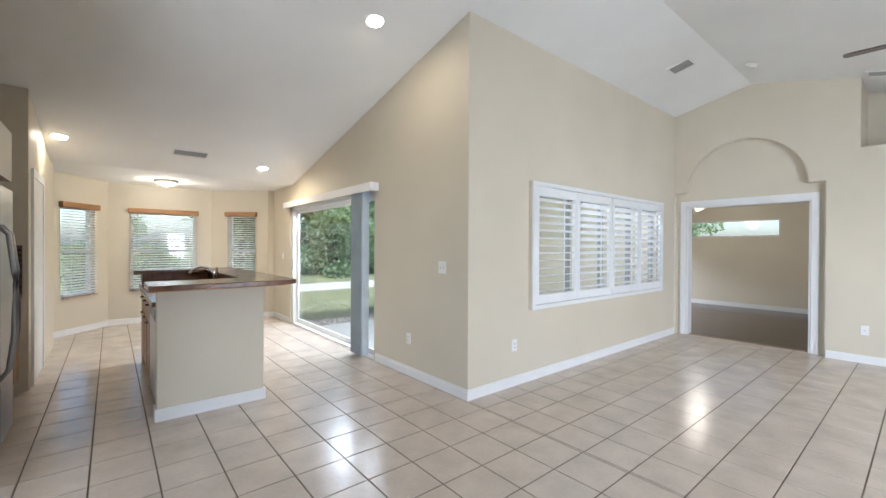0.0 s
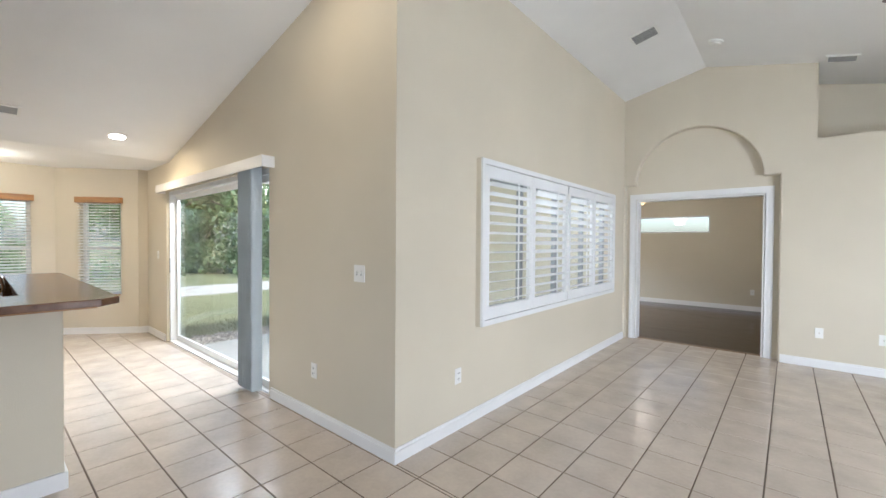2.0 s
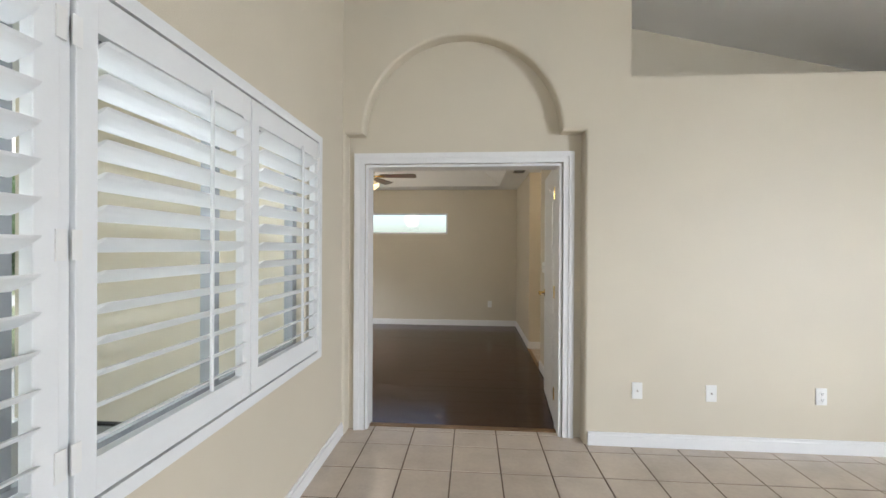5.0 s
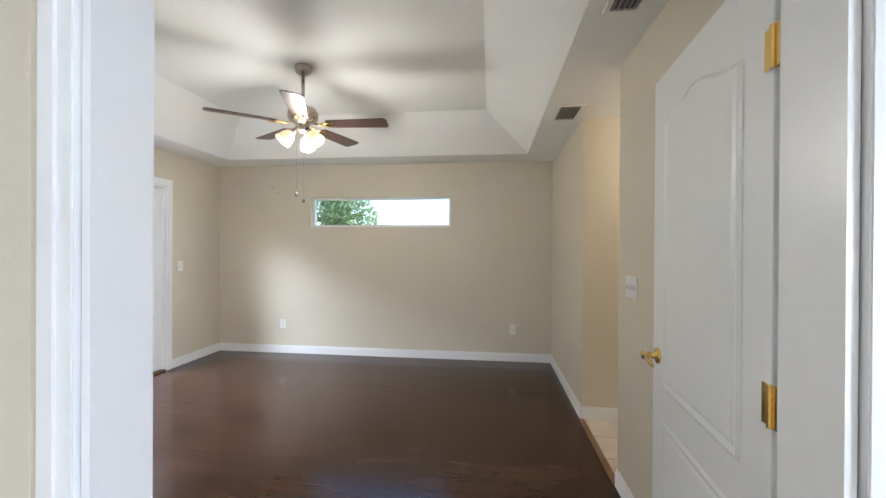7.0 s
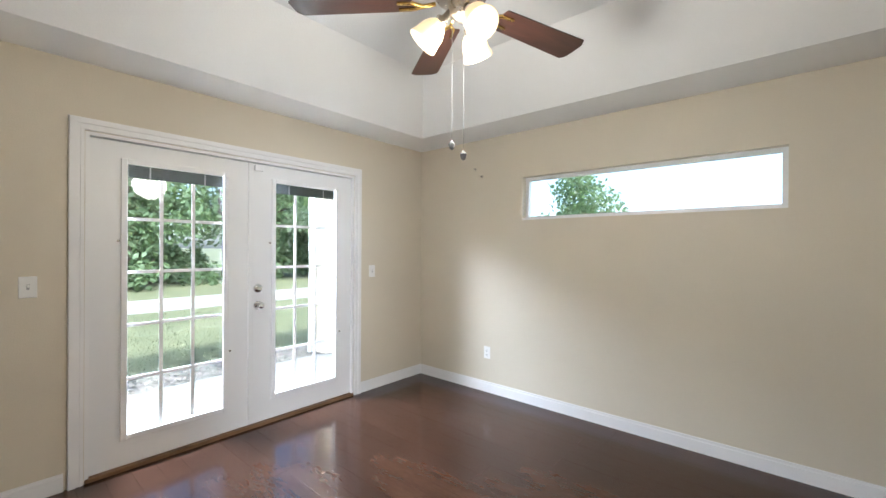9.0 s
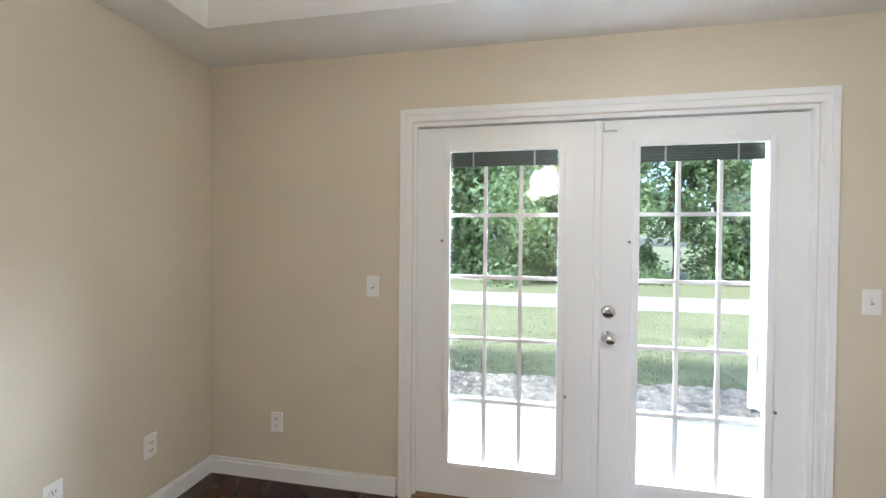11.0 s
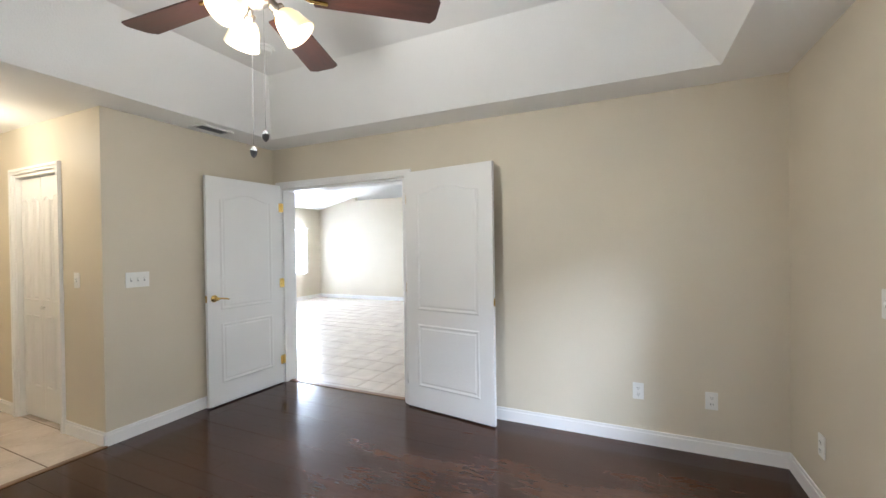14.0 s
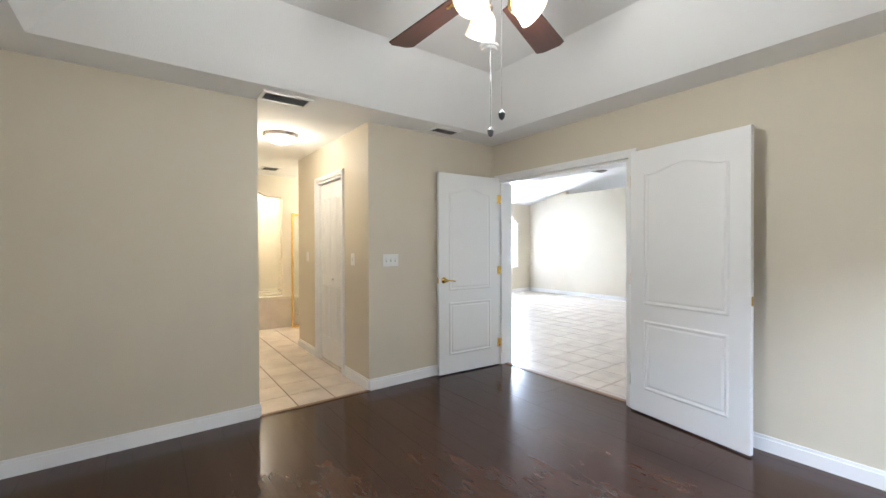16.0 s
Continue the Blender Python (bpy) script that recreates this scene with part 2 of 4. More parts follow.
W = {}
W['shutter'] = setting("wall_shutters", [
    (rect(0.15, 4.53, 0, 0.80), 'x', -0.15, 0), (rect(0.15, 4.53, 1.98, 3.50), 'x', -0.15, 0),
    (rect(0.15, 0.92, 0.80, 1.98), 'x', -0.15, 0), (rect(3.88, 4.53, 0.80, 1.98), 'x', -0.15, 0)], WALL, "beige painted wall with a wide window opening", "wall")
W['slider'] = setting("wall_slider", [
    ([(-1.66, 0), (0, 0), (0, 3.48), (-1.66, vault(-1.66) + .02)], 'y', 0, 0.15),
    ([(-4.62, 2.06), (-1.66, 2.06), (-1.66, vault(-1.66) + .02), (-4.55, 2.46), (-4.62, 2.46)], 'y', 0, 0.15),
    (rect(-5.65, -4.62, 0, 2.46), 'y', 0, 0.15)], WALL, "beige painted wall with a sliding door opening under the sloping ceiling", "wall")

# gable wall with an arched recess round the double door
arc = [(0.88 - 0.722 * math.cos(math.pi * k / 28), 2.235 + 0.715 * math.sin(math.pi * k / 28)) for k in range(29)]
front = [(0, 0), (0.02, 0), (0.02, 2.235)] + arc + [(1.765, 2.235), (1.765, 0), (2.08, 0), (2.08, vault(2.08) + .02), (1.0, RIDGE_Z + .02), (0, 3.495)]
back = [(0.0, 0), (0.13, 0), (0.13, 2.045), (1.645, 2.045), (1.645, 0), (2.08, 0), (2.08, vault(2.08) + .02), (1.0, RIDGE_Z + .02), (0, 3.495)]
bm = bmesh.new()
prism(bm, front, 'y', WY0, 4.635)
edges = [e for e in bm.edges if all(abs(v.co.y - WY0) < 1e-4 for v in e.verts) and all(0.01 < v.co.x < 1.9 and v.co.z < 3.1 for v in e.verts)]
bmesh.ops.bevel(bm, geom=edges, offset=0.022, segments=3, profile=0.5, affect='EDGES')
prism(bm, back, 'y', 4.635, WY1)
prism(bm, rect(2.08, 6.5, 0, 2.607), 'y', WY0, WY1)
prism(bm, rect(XW - .15, 0, 0, 3.0), 'y', 4.60, WY1)
W['gable'] = structure(part("wall_arch", bm, WALL), "beige gable wall with an arched recess over a double doorway", "wall")
setting("plant_shelf", [
    (rect(2.08, 6.5, WY1, 5.35), 'z', 2.50, 2.604), (rect(1.95, 6.5, 2.50, 3.6), 'y', 5.35, 5.45), (rect(WY1, 5.35, 2.50, 3.55), 'x', 1.96, 2.08)],
    WALL, "recessed beige plant shelf high in the gable wall", "plant shelf")

# ceilings
bm = bmesh.new()
prism(bm, [(-4.5, vault(-4.5)), (0, vault(0)), (0, vault(0) + .12), (-4.5, vault(-4.5) + .12)], 'y', -5.6, 0.15)
prism(bm, [(0, vault(0)), (RIDGE_X, RIDGE_Z), (6.5, vault(6.5)), (6.5, vault(6.5) + .12), (RIDGE_X, RIDGE_Z + .12), (0, vault(0) + .12)], 'y', -5.6, 5.85)
prism(bm, rect(-7.2, -4.5, -3.9, 0.15), 'z', ZC, ZC + .12)
structure(part("ceiling_vault", bm, CEIL), "white vaulted ceiling with a central ridge", "ceiling")

TX0, TX1, TY0, TY1 = -2.18, 1.42, 5.11, 8.47      # tray edge
IX0, IX1, IY0, IY1, IZ = -1.74, 0.96, 5.55, 8.02, 2.806
bm = bmesh.new()
for r in (rect(XW, XE, WY1, TY0), rect(XW, XE, TY1, YN), rect(XW, TX0, TY0, TY1), rect(TX1, XE, TY0, TY1)):
    prism(bm, r, 'z', ZC, ZC + .03)
for r in (rect(XE, 3.82, HY0 - .12, HY1 + .12), rect(3.82, 6.4, 4.6, 7.39)):
    prism(bm, r, 'z', ZC, ZC + .03)
lo = [bm.verts.new(p) for p in ((TX0, TY0, ZC), (TX1, TY0, ZC), (TX1, TY1, ZC), (TX0, TY1, ZC))]
hi = [bm.verts.new(p) for p in ((IX0, IY0, IZ), (IX1, IY0, IZ), (IX1, IY1, IZ), (IX0, IY1, IZ))]
for i in range(4):
    j = (i + 1) % 4
    bm.faces.new((lo[i], lo[j], hi[j], hi[i]))
bm.faces.new(hi)
prism(bm, rect(XW - .15, 1.94, 4.8, 9.03), 'z', 2.95, 3.0)
structure(part("ceiling_tray", bm, CEIL), "white tray ceiling with sloping sides", "ceiling")

# closing walls of the great room
LX, LY = 6.35, -1.09
setting("wall_east", [
    (rect(-5.6, 4.53, 0, 0.72), 'x', LX, LX + .15), (rect(-5.6, 4.53, 1.95, 2.62), 'x', LX, LX + .15),
    (rect(-5.6, -0.57, .72, 1.95), 'x', LX, LX + .15), (rect(0.9, 4.53, .72, 1.95), 'x', LX, LX + .15)], WALL, "beige painted wall with one window", "wall")
setting("wall_partition", [(rect(3.1, 5.1, 0, 2.68), 'y', LY - .13, LY),
                           ([(5.1, 0), (LX, 0), (LX, vault(LX) + .02), (5.1, vault(5.1) + .02)], 'y', LY - .13, LY)], WALL, "beige painted partition with a plant shelf on top", "wall")
# unseen wall; its opening is added only to let the south fill in
setting("wall_south", [(rect(-1.0, -0.1, 0, 3.75), 'y', -5.6, -5.45), (rect(3.3, 6.5, 0, 3.75), 'y', -5.6, -5.45), (rect(-0.1, 3.3, 2.6, 3.75), 'y', -5.6, -5.45), (rect(-0.1, 3.3, 0, .35), 'y', -5.6, -5.45)], WALL, "plain unseen beige wall with an opening added for fill light", "wall")
setting("wall_kitchen", [(rect(-5.30, -0.60, 0, 3.4), 'y', -3.90, -3.75), (rect(-5.45, -3.08, 0, 3.4), 'x', -0.72, -0.60),
                         (rect(-1.72, -0.72, 1.84, 2.20), 'y', -3.74, -3.03)], WALL, "beige kitchen wall with a refrigerator recess", "wall")
setting("wall_pantry", [(rect(-4.9, -2.78, 0, 3.2), 'y', -3.75, -3.06)], WALL, "beige pantry wall beside the worktop", "wall")

# bay of the nook: three walls with a window each
BAY = [(-5.24, -3.36), (-6.30, -2.50), (-6.30, -0.95), (-5.55, -0.10)]
BAYW = [(0.50, 1.10, 0.58, 1.97), (0.30, 1.30, 0.58, 1.97), (0.33, 0.88, 0.58, 1.97)]
bay_frames = []
bm = bmesh.new()
for (a, b), (u0, u1, z0, z1) in zip(zip(BAY, BAY[1:]), BAYW):
    d = Vector((b[0] - a[0], b[1] - a[1], 0))
    n = d.length
    d.normalize()
    m = Matrix(((d.x, -d.y, 0, a[0]), (d.y, d.x, 0, a[1]), (0, 0, 1, 0), (0, 0, 0, 1)))
    side = 1 if (m.to_3x3() @ Vector((0, 1, 0))).x < 0 else -1
    bay_frames.append((m, side, u0, u1, z0, z1))
    k0 = len(bm.verts)
    y0, y1 = (0, 0.15) if side > 0 else (-0.15, 0)
    for r in (rect(0, n, 0, z0), rect(0, n, z1, 2.46), rect(0, u0, z0, z1), rect(u1, n, z0, z1)):
        prism(bm, r, 'y', y0, y1)
    bm.verts.ensure_lookup_table()
    bmesh.ops.transform(bm, matrix=m, verts=bm.verts[k0:])
prism(bm, rect(-0.12, 0.15, 0, 2.46), 'x', -5.70, -5.54)
structure(part("wall_bay", bm, WALL), "beige bay walls with three window openings", "wall")

# ---------- setting: bedroom, hall, bathroom ----------
FY0, FY1, FZ = 6.06, 7.965, 2.055
setting("wall_bedroom_west", [(rect(WY1, FY0, 0, 2.97), 'x', XW - .15, XW), (rect(FY1, YN + .15, 0, 2.97), 'x', XW - .15, XW), (rect(FY0, FY1, FZ, 2.97), 'x', XW - .15, XW)],
        WALL, "beige bedroom wall with a french door opening", "wall")
setting("wall_bedroom_north", [(rect(XW, 1.88, 0, 1.647), 'y', YN, YN + .15), (rect(XW, 1.88, 2.033, 2.97), 'y', YN, YN + .15),
                               (rect(XW, -1.312, 1.647, 2.033), 'y', YN, YN + .15), (rect(0.52, 1.88, 1.647, 2.033), 'y', YN, YN + .15)],
        WALL, "beige bedroom wall with a transom window opening", "wall")
bm = bmesh.new()
prism(bm, rect(WY1, HY0, 0, ZC + .02), 'x', XE, XE + .12)
prism(bm, rect(HY1, YN, 0, ZC + .02), 'x', XE, XE + .12)
prism(bm, rect(XE + .12, 2.36, 0, ZC + .02), 'y', HY0 - .12, HY0)
prism(bm, rect(3.08, 3.82, 0, ZC + .02), 'y', HY0 - .12, HY0)
prism(bm, rect(2.36, 3.08, 2.055, ZC + .02), 'y', HY0 - .12, HY0)
prism(bm, rect(XE + .12, 6.4, 0, ZC + .02), 'y', HY1, HY1 + .12)
prism(bm, rect(4.7, HY0 - .12, 0, ZC + .02), 'x', 3.70, 3.82)
structure(part("wall_hall", bm, WALL), "beige walls of the short hall", "wall")
# wall in front of the tub with an arched opening
bm = bmesh.new()
prism(bm, [(4.82, 0), (HY1, 0), (HY1, 0.48), (6.17, 0.48), (6.17, 2.10), (6.40, 2.12), (6.58, 2.20), (HY1, 2.22), (HY1, ZC + .02), (4.82, ZC + .02)], 'x', 5.22, 5.34)
prism(bm, rect(4.82, HY1, 0, ZC), 'x', 6.25, 6.37)
prism(bm, rect(5.34, 6.25, 0, ZC), 'y', 5.70, 5.82)
prism(bm, rect(3.82, 5.22, 0, ZC), 'y', 4.70, 4.82)
structure(part("wall_bath", bm, WALL), "cream bathroom walls with an arched tub opening", "wall")

# ---------- setting: floors ----------
structure(boxes("floor_slab", [(-6.45, 6.5, -5.6, 0.10, -0.12, -0.003), (-0.05, 6.5, 0.10, 4.72, -0.12, -0.003), (1.757, 6.4, 4.72, 7.4, -0.12, -0.003)], GROUT), "brown grout bed under the tiles", "floor")
structure(boxes("floor_bedroom", [(XW - .0, 1.757, 4.72, YN, -0.12, -0.0015)], GAP), "dark base under the wooden planks", "floor")

# ---------- setting: ground and lanai ----------
structure(boxes("ground", [(-400, 400, -400, 400, -0.4, -0.14)], GRASS), "wide green lawn with worn patches", "ground")
structure(boxes("pavement_lanai", [(-4.25, -0.15, 0.15, 4.60, -0.16, -0.04), (-4.25, XW - .15, 4.60, 10.5, -0.16, -0.04)], CONC), "pale concrete patio slab", "pavement")
structure(boxes("ceiling_lanai", [(-4.6, -0.15, 0.15, 4.60, 2.62, 2.75), (-4.6, XW - .15, 4.6, 10.5, 2.62, 2.75), (-4.45, -4.2, 0.15, 10.5, 2.30, 2.62)], CEIL), "white patio ceiling with an edge beam", "ceiling")
structure(boxes("gravel_bed", [(-5.15, -4.25, -8, 16, -0.16, -0.125)], ROCK), "grey gravel bed along the patio", "gravel bed")
structure(boxes("road", [(-13.2, -10.6, -120, 120, -0.15, -0.128)], CONC), "pale concrete drive across the lawn", "road")

# ---------- trim and baseboards ----------


def baseboard(name, runs, h=0.095, t=0.014):
    """Runs of (x0, y0, x1, y1, nx, ny): wall line and the way out of the wall."""
    bm = bmesh.new()
    for x0, y0, x1, y1, nx, ny in runs:
        for hh, tt, z0 in ((h - 0.02, t, 0.0), (h, t * 0.55, h - 0.02)):
            box(bm, *sorted((x0, x1 + (nx * tt if abs(nx) > .5 else 0))) if abs(nx) > .5 else sorted((x0, x1)), *sorted((y0, y1 + ny * tt)) if abs(ny) > .5 else sorted((y0, y1)), z0 - .008, hh)
    return structure(part(name, bm, TRIM), "white painted baseboard", "baseboard")


baseboard("baseboard_great_room", [(0, 0, 0, 4.53, 1, 0), (-1.62, 0, 0.014, 0, 0, -1), (-5.5, 0, -4.66, 0, 0, -1), (1.79, 4.53, 6.35, 4.53, 0, -1),
                                   (6.35, -1.09, 6.35, 4.53, -1, 0), (3.1, -1.09, 6.35, -1.09, 0, 1), (-5.54, -.12, -5.54, 0, 1, 0)])
baseboard("baseboard_bedroom", [(XW, WY1, 0.06, WY1, 0, 1), (XW, WY1, XW, 5.97, 1, 0), (XW, 8.05, XW, YN, 1, 0), (XW, YN, XE, YN, 0, -1),
                                (XE, WY1, XE, HY0, -1, 0), (XE, HY1, XE, YN, -1, 0), (XE, HY0, 2.30, HY0, 0, 1), (3.14, HY0, 3.82, HY0, 0, 1), (XE, HY1, 5.22, HY1, 0, -1)], 0.10)
bm = bmesh.new()
for m, side, u0, u1, z0, z1 in bay_frames:
    k = len(bm.verts)
    n = {0: 1.365, 1: 1.55, 2: 1.134}[[f[0] for f in bay_frames].index(m)]
    box(bm, 0, n, *((-0.014, 0) if side > 0 else (0, 0.014)), -.008, 0.095)
    bm.verts.ensure_lookup_table()
    bmesh.ops.transform(bm, matrix=m, verts=bm.verts[k:])
structure(part("baseboard_bay", bm, TRIM), "white painted baseboard", "baseboard")


def casing(name, axis, plane, out, a0, a1, top, w=0.09, jamb=(0, 0), label="white moulded door casing"):
    """Moulded casing round an opening a0..a1 in a wall, and its jamb lining."""
    bm = bmesh.new()

    def put(u0, u1, z0, z1, d0, d1):
        d0, d1 = sorted((plane + out * d0, plane + out * d1))
        if axis == 'y':
            box(bm, u0, u1, d0, d1, z0, z1)
        else:
            box(bm, d0, d1, u0, u1, z0, z1)
    for e0, e1, dd in ((0.006, w, 0.016), (w * 0.55, w - .003, 0.024), (0.009, 0.024, 0.020)):
        put(a0 - e1, a0 - e0, 0, top + e1, 0, dd)
        put(a1 + e0, a1 + e1, 0, top + e1, 0, dd)
        put(a0 - e0, a1 + e0, top + e0, top + e1, 0, dd)
    j0, j1 = jamb
    if j1 > j0:
        def lin(u0, u1, z0, z1):
            if axis == 'y':
                box(bm, u0, u1, j0, j1, z0, z1)
            else:
                box(bm, j0, j1, u0, u1, z0, z1)
        lin(a0 - .002, a0 + .018, 0, top)
        lin(a1 - .018, a1 + .002, 0, top)
        lin(a0 + .018, a1 - .018, top - .018, top + .002)
    return structure(part(name, bm, TRIM), label, "trim")


casing("trim_bedroom_door", 'y', 4.635, -1, 0.150, 1.625, 2.025, 0.088, (4.632, WY1 + .003))
casing("trim_bedroom_door_inside", 'y', WY1, 1, 0.150, 1.625, 2.025, 0.075)
casing("trim_french_door", 'x', XW, 1, FY0, FY1, FZ, 0.075, (XW - .15, XW + .002))
casing("trim_bifold", 'y', HY0, 1, 2.36, 3.08, 2.055, 0.055, (HY0 - .12, HY0 + .002))
structure(boxes("trim_threshold", [(0.13, 1.645, 4.70, 4.745, -0.02, 0.006), (1.735, 1.775, HY0, HY1, -0.02, 0.006)], SILLW), "dark wooden threshold strips", "trim")
structure(boxes("trim_french_threshold", [(XW - .16, XW + .01, FY0, FY1, -0.03, 0.022)], SILLW, bevel=0.004), "worn oak door threshold", "trim")

# ---------- plates, vents, detectors ----------


def wall_plate(kind):
    """Faces -y at the wall plane y = 0, centred."""
    names = {"outlet": ("electrical_outlet", "white plastic duplex outlet on the beige wall", "outlet"), "switch": ("light_switch", "white plastic toggle switch on the beige wall", "switch"),
             "triple": ("triple_light_switch", "white three-gang switch plate on the beige wall", "switch"), "blank": ("cable_plate", "white plastic cable plate on the beige wall", "wall plate"),
             "double": ("double_light_switch", "white two-gang switch plate on the beige wall", "switch")}[kind]
    t = thing(names[0], Matrix(), names[1], names[2], names[0] + "s on the walls")
    w = {"triple": 0.165, "double": 0.115}.get(kind, 0.072)
    bm = bmesh.new()
    box(bm, -w / 2, w / 2, -0.007, 0.001, -0.058, 0.058)
    soften(bm, 0.003)
    part("plate", bm, PLATE, t)
    if kind == "outlet":
        for z in (-0.021, 0.021):
            bm = bmesh.new()
            lathe(bm, [(0.017, 0), (0.017, 0.003), (0.015, 0.004)], Matrix.Translation((0, -0.0065, z)) @ Matrix.Rotation(radians(90), 4, 'X'), 14)
            s = part("socket", bm, PLATE, t)
            boxes("slots", [(-0.008, -0.005, -0.0112, -0.0102, z - 0.004, z + 0.007), (0.005, 0.008, -0.0112, -0.0102, z - 0.004, z + 0.006), (-0.002, 0.002, -0.0112, -0.0102, z - 0.011, z - 0.007)], SLOT, s, "dark slots")
    elif kind == "blank":
        bm = bmesh.new()
        lathe(bm, [(0.006, 0), (0.006, 0.008), (0.003, 0.009)], Matrix.Translation((0, -0.0065, 0.0)) @ Matrix.Rotation(radians(90), 4, 'X'), 10)
        part("jack", bm, NICKEL, t, "small metal jack")
    else:
        k = {"switch": 1, "double": 2, "triple": 3}[kind]
        for i in range(k):
            x = (i - (k - 1) / 2) * 0.046
            boxes("toggle", [(x - 0.005, x + 0.005, -0.018, -0.006, -0.002, 0.014)], PLATE, t, bevel=0.002)
            boxes("toggle_slot", [(x - 0.006, x + 0.006, -0.0078, -0.0068, -0.013, 0.0155)], GREY, t, "grey slot round the toggle")
    return t


FIRST = {}


def put_plate(kind, x, y, z, rz):
    m = pose(x, y, z, 0, 0, rz)
    if kind not in FIRST:
        FIRST[kind] = wall_plate(kind)
        FIRST[kind].matrix_basis = m
    else:
        copy_thing(FIRST[kind], m)


for k, *p in (("blank", 2.13, WY0, 0.395, 0), ("blank", 2.63, WY0, 0.39, 0), ("outlet", 3.35, WY0, 0.39, 0), ("blank", 4.06, WY0, 0.40, 0),
              ("double", -0.361, 0, 1.178, 0), ("outlet", -0.924, 0, 0.392, 0), ("outlet", 0, 0.63, 0.40, 90), ("switch", -5.0, 0, 1.19, 0),
              ("switch", XW, 5.828, 1.162, 90), ("switch", XW, 8.183, 1.158, 90), ("outlet", XW, 5.238, 0.345, 90), ("outlet", -2.167, WY1, 0.36, 180),
              ("outlet", -1.73, WY1, 0.368, 180), ("triple", XE, 6.11, 1.185, -90), ("outlet", -1.686, YN, 0.38, 0), ("blank", 1.285, YN, 0.39, 0),
              ("outlet", -5.457, -3.184, 0.36, 141), ("switch", 2.10, HY0, 1.19, 180), ("switch", 3.45, HY0, 1.19, 180), ("switch", 2.45, HY1, 1.19, 0)):
    put_plate(k, *p)


def ceiling_vent(m, w, l, n, label):
    """Hangs below z = 0; louvres run along x."""
    t = thing("air_vent", m, label, "air vent", "air vents in the ceilings")
    boxes("frame", [(-l / 2, l / 2, -w / 2, -w / 2 + .022, -.012, .002), (-l / 2, l / 2, w / 2 - .022, w / 2, -.012, .002),
                    (-l / 2, -l / 2 + .022, -w / 2 + .022, w / 2 - .022, -.012, .002), (l / 2 - .022, l / 2, -w / 2 + .022, w / 2 - .022, -.012, .002)], PLATE, t)
    # flat dark plate: the shade between the louvres put in as colour
    boxes("duct", [(-l / 2 + .02, l / 2 - .02, -w / 2 + .02, w / 2 - .02, -.001, .003)], VENTD, t, "dark plate for the shade behind the louvres")
    for i in range(n):
        y = -w / 2 + .022 + (w - .044) * (i + .5) / n
        bm = bmesh.new()
        prism(bm, [(y - .007, -.003), (y + .006, -.011), (y + .007, -.010), (y - .006, -.002)], 'x', -l / 2 + .022, l / 2 - .022)
        part("slat", bm, GREY, t)
    return t


TILT = math.degrees(math.atan(SL))
ceiling_vent(pose(-3.74, -1.63, vault(-3.74) - .001, 0, -TILT, 0) @ pose(0, 0, 0, 0, 0, 90), 0.2, 0.42, 5, "white metal air vent in the sloping kitchen ceiling")
ceiling_vent(pose(0.65, 2.97, vault(.65) - .001, 0, -TILT, 0), 0.24, 0.27, 6, "white metal air vent in the vaulted ceiling")
ceiling_vent(pose(2.26, 4.42, vault(2.26) - .001, 0, TILT, 0), 0.22, 0.27, 4, "white metal air vent near the plant shelf")
ceiling_vent(pose(1.60, 7.10, ZC - .001, 0, 0, 90), 0.2, 0.36, 8, "grey metal air vent before the bathroom hall")
ceiling_vent(pose(4.6, 6.5, ZC - .001), 0.25, 0.3, 6, "white air vent in the bathroom ceiling")
ceiling_vent(pose(1.58, 5.6, ZC - .001, 0, 0, 90), 0.16, 0.3, 5, "small white air vent in the bedroom ceiling")


def smoke_detector(m):
    t = thing("smoke_detector", m, "round white smoke detector on the ceiling", "smoke detector")
    bm = bmesh.new()
    lathe(bm, [(0.075, 0), (0.075, -0.012), (0.066, -0.016)], None, 24)
    part("base", bm, PLATE, t, smooth=False)
    bm = bmesh.new()
    lathe(bm, [(0.058, -0.016), (0.055, -0.036), (0.03, -0.042)], None, 24)
    part("cover", bm, PLATE, t)


smoke_detector(pose(1.2, 3.69, vault(1.2), 0, TILT, 0))
smoke_detector(pose(0.62, 5.9, IZ))


def recessed_light(m):
    t = thing("recessed_light", m, "lit round recessed light in the sloping ceiling", "ceiling light", "recessed kitchen lights")
    bm = bmesh.new()
    lathe(bm, [(0.095, 0.002), (0.095, -0.006), (0.080, -0.008), (0.074, -0.004), (0.074, 0.002)], None, 28)
    part("trim_ring", bm, PLATE, t)
    bm = bmesh.new()
    lathe(bm, [(0.073, -0.003), (0.073, -0.0065), (0.04, -0.0085)], None, 28)
    part("diffuser", bm, LED, t, "bright warm white diffuser")


for x, y in ((-0.5, -0.67), (-3.75, -2.92), (-3.95, -0.65)):
    recessed_light(pose(x, y, vault(x) - .001, 0, -TILT, 0))
    lamp("recessed_lamp", look((x + .004, y, vault(x) - .03), (x, y, 0)), (1.3 if x > -1 else 3.2) if y > -2 else 1.1, 0.13, (1.0, 0.80, 0.54))


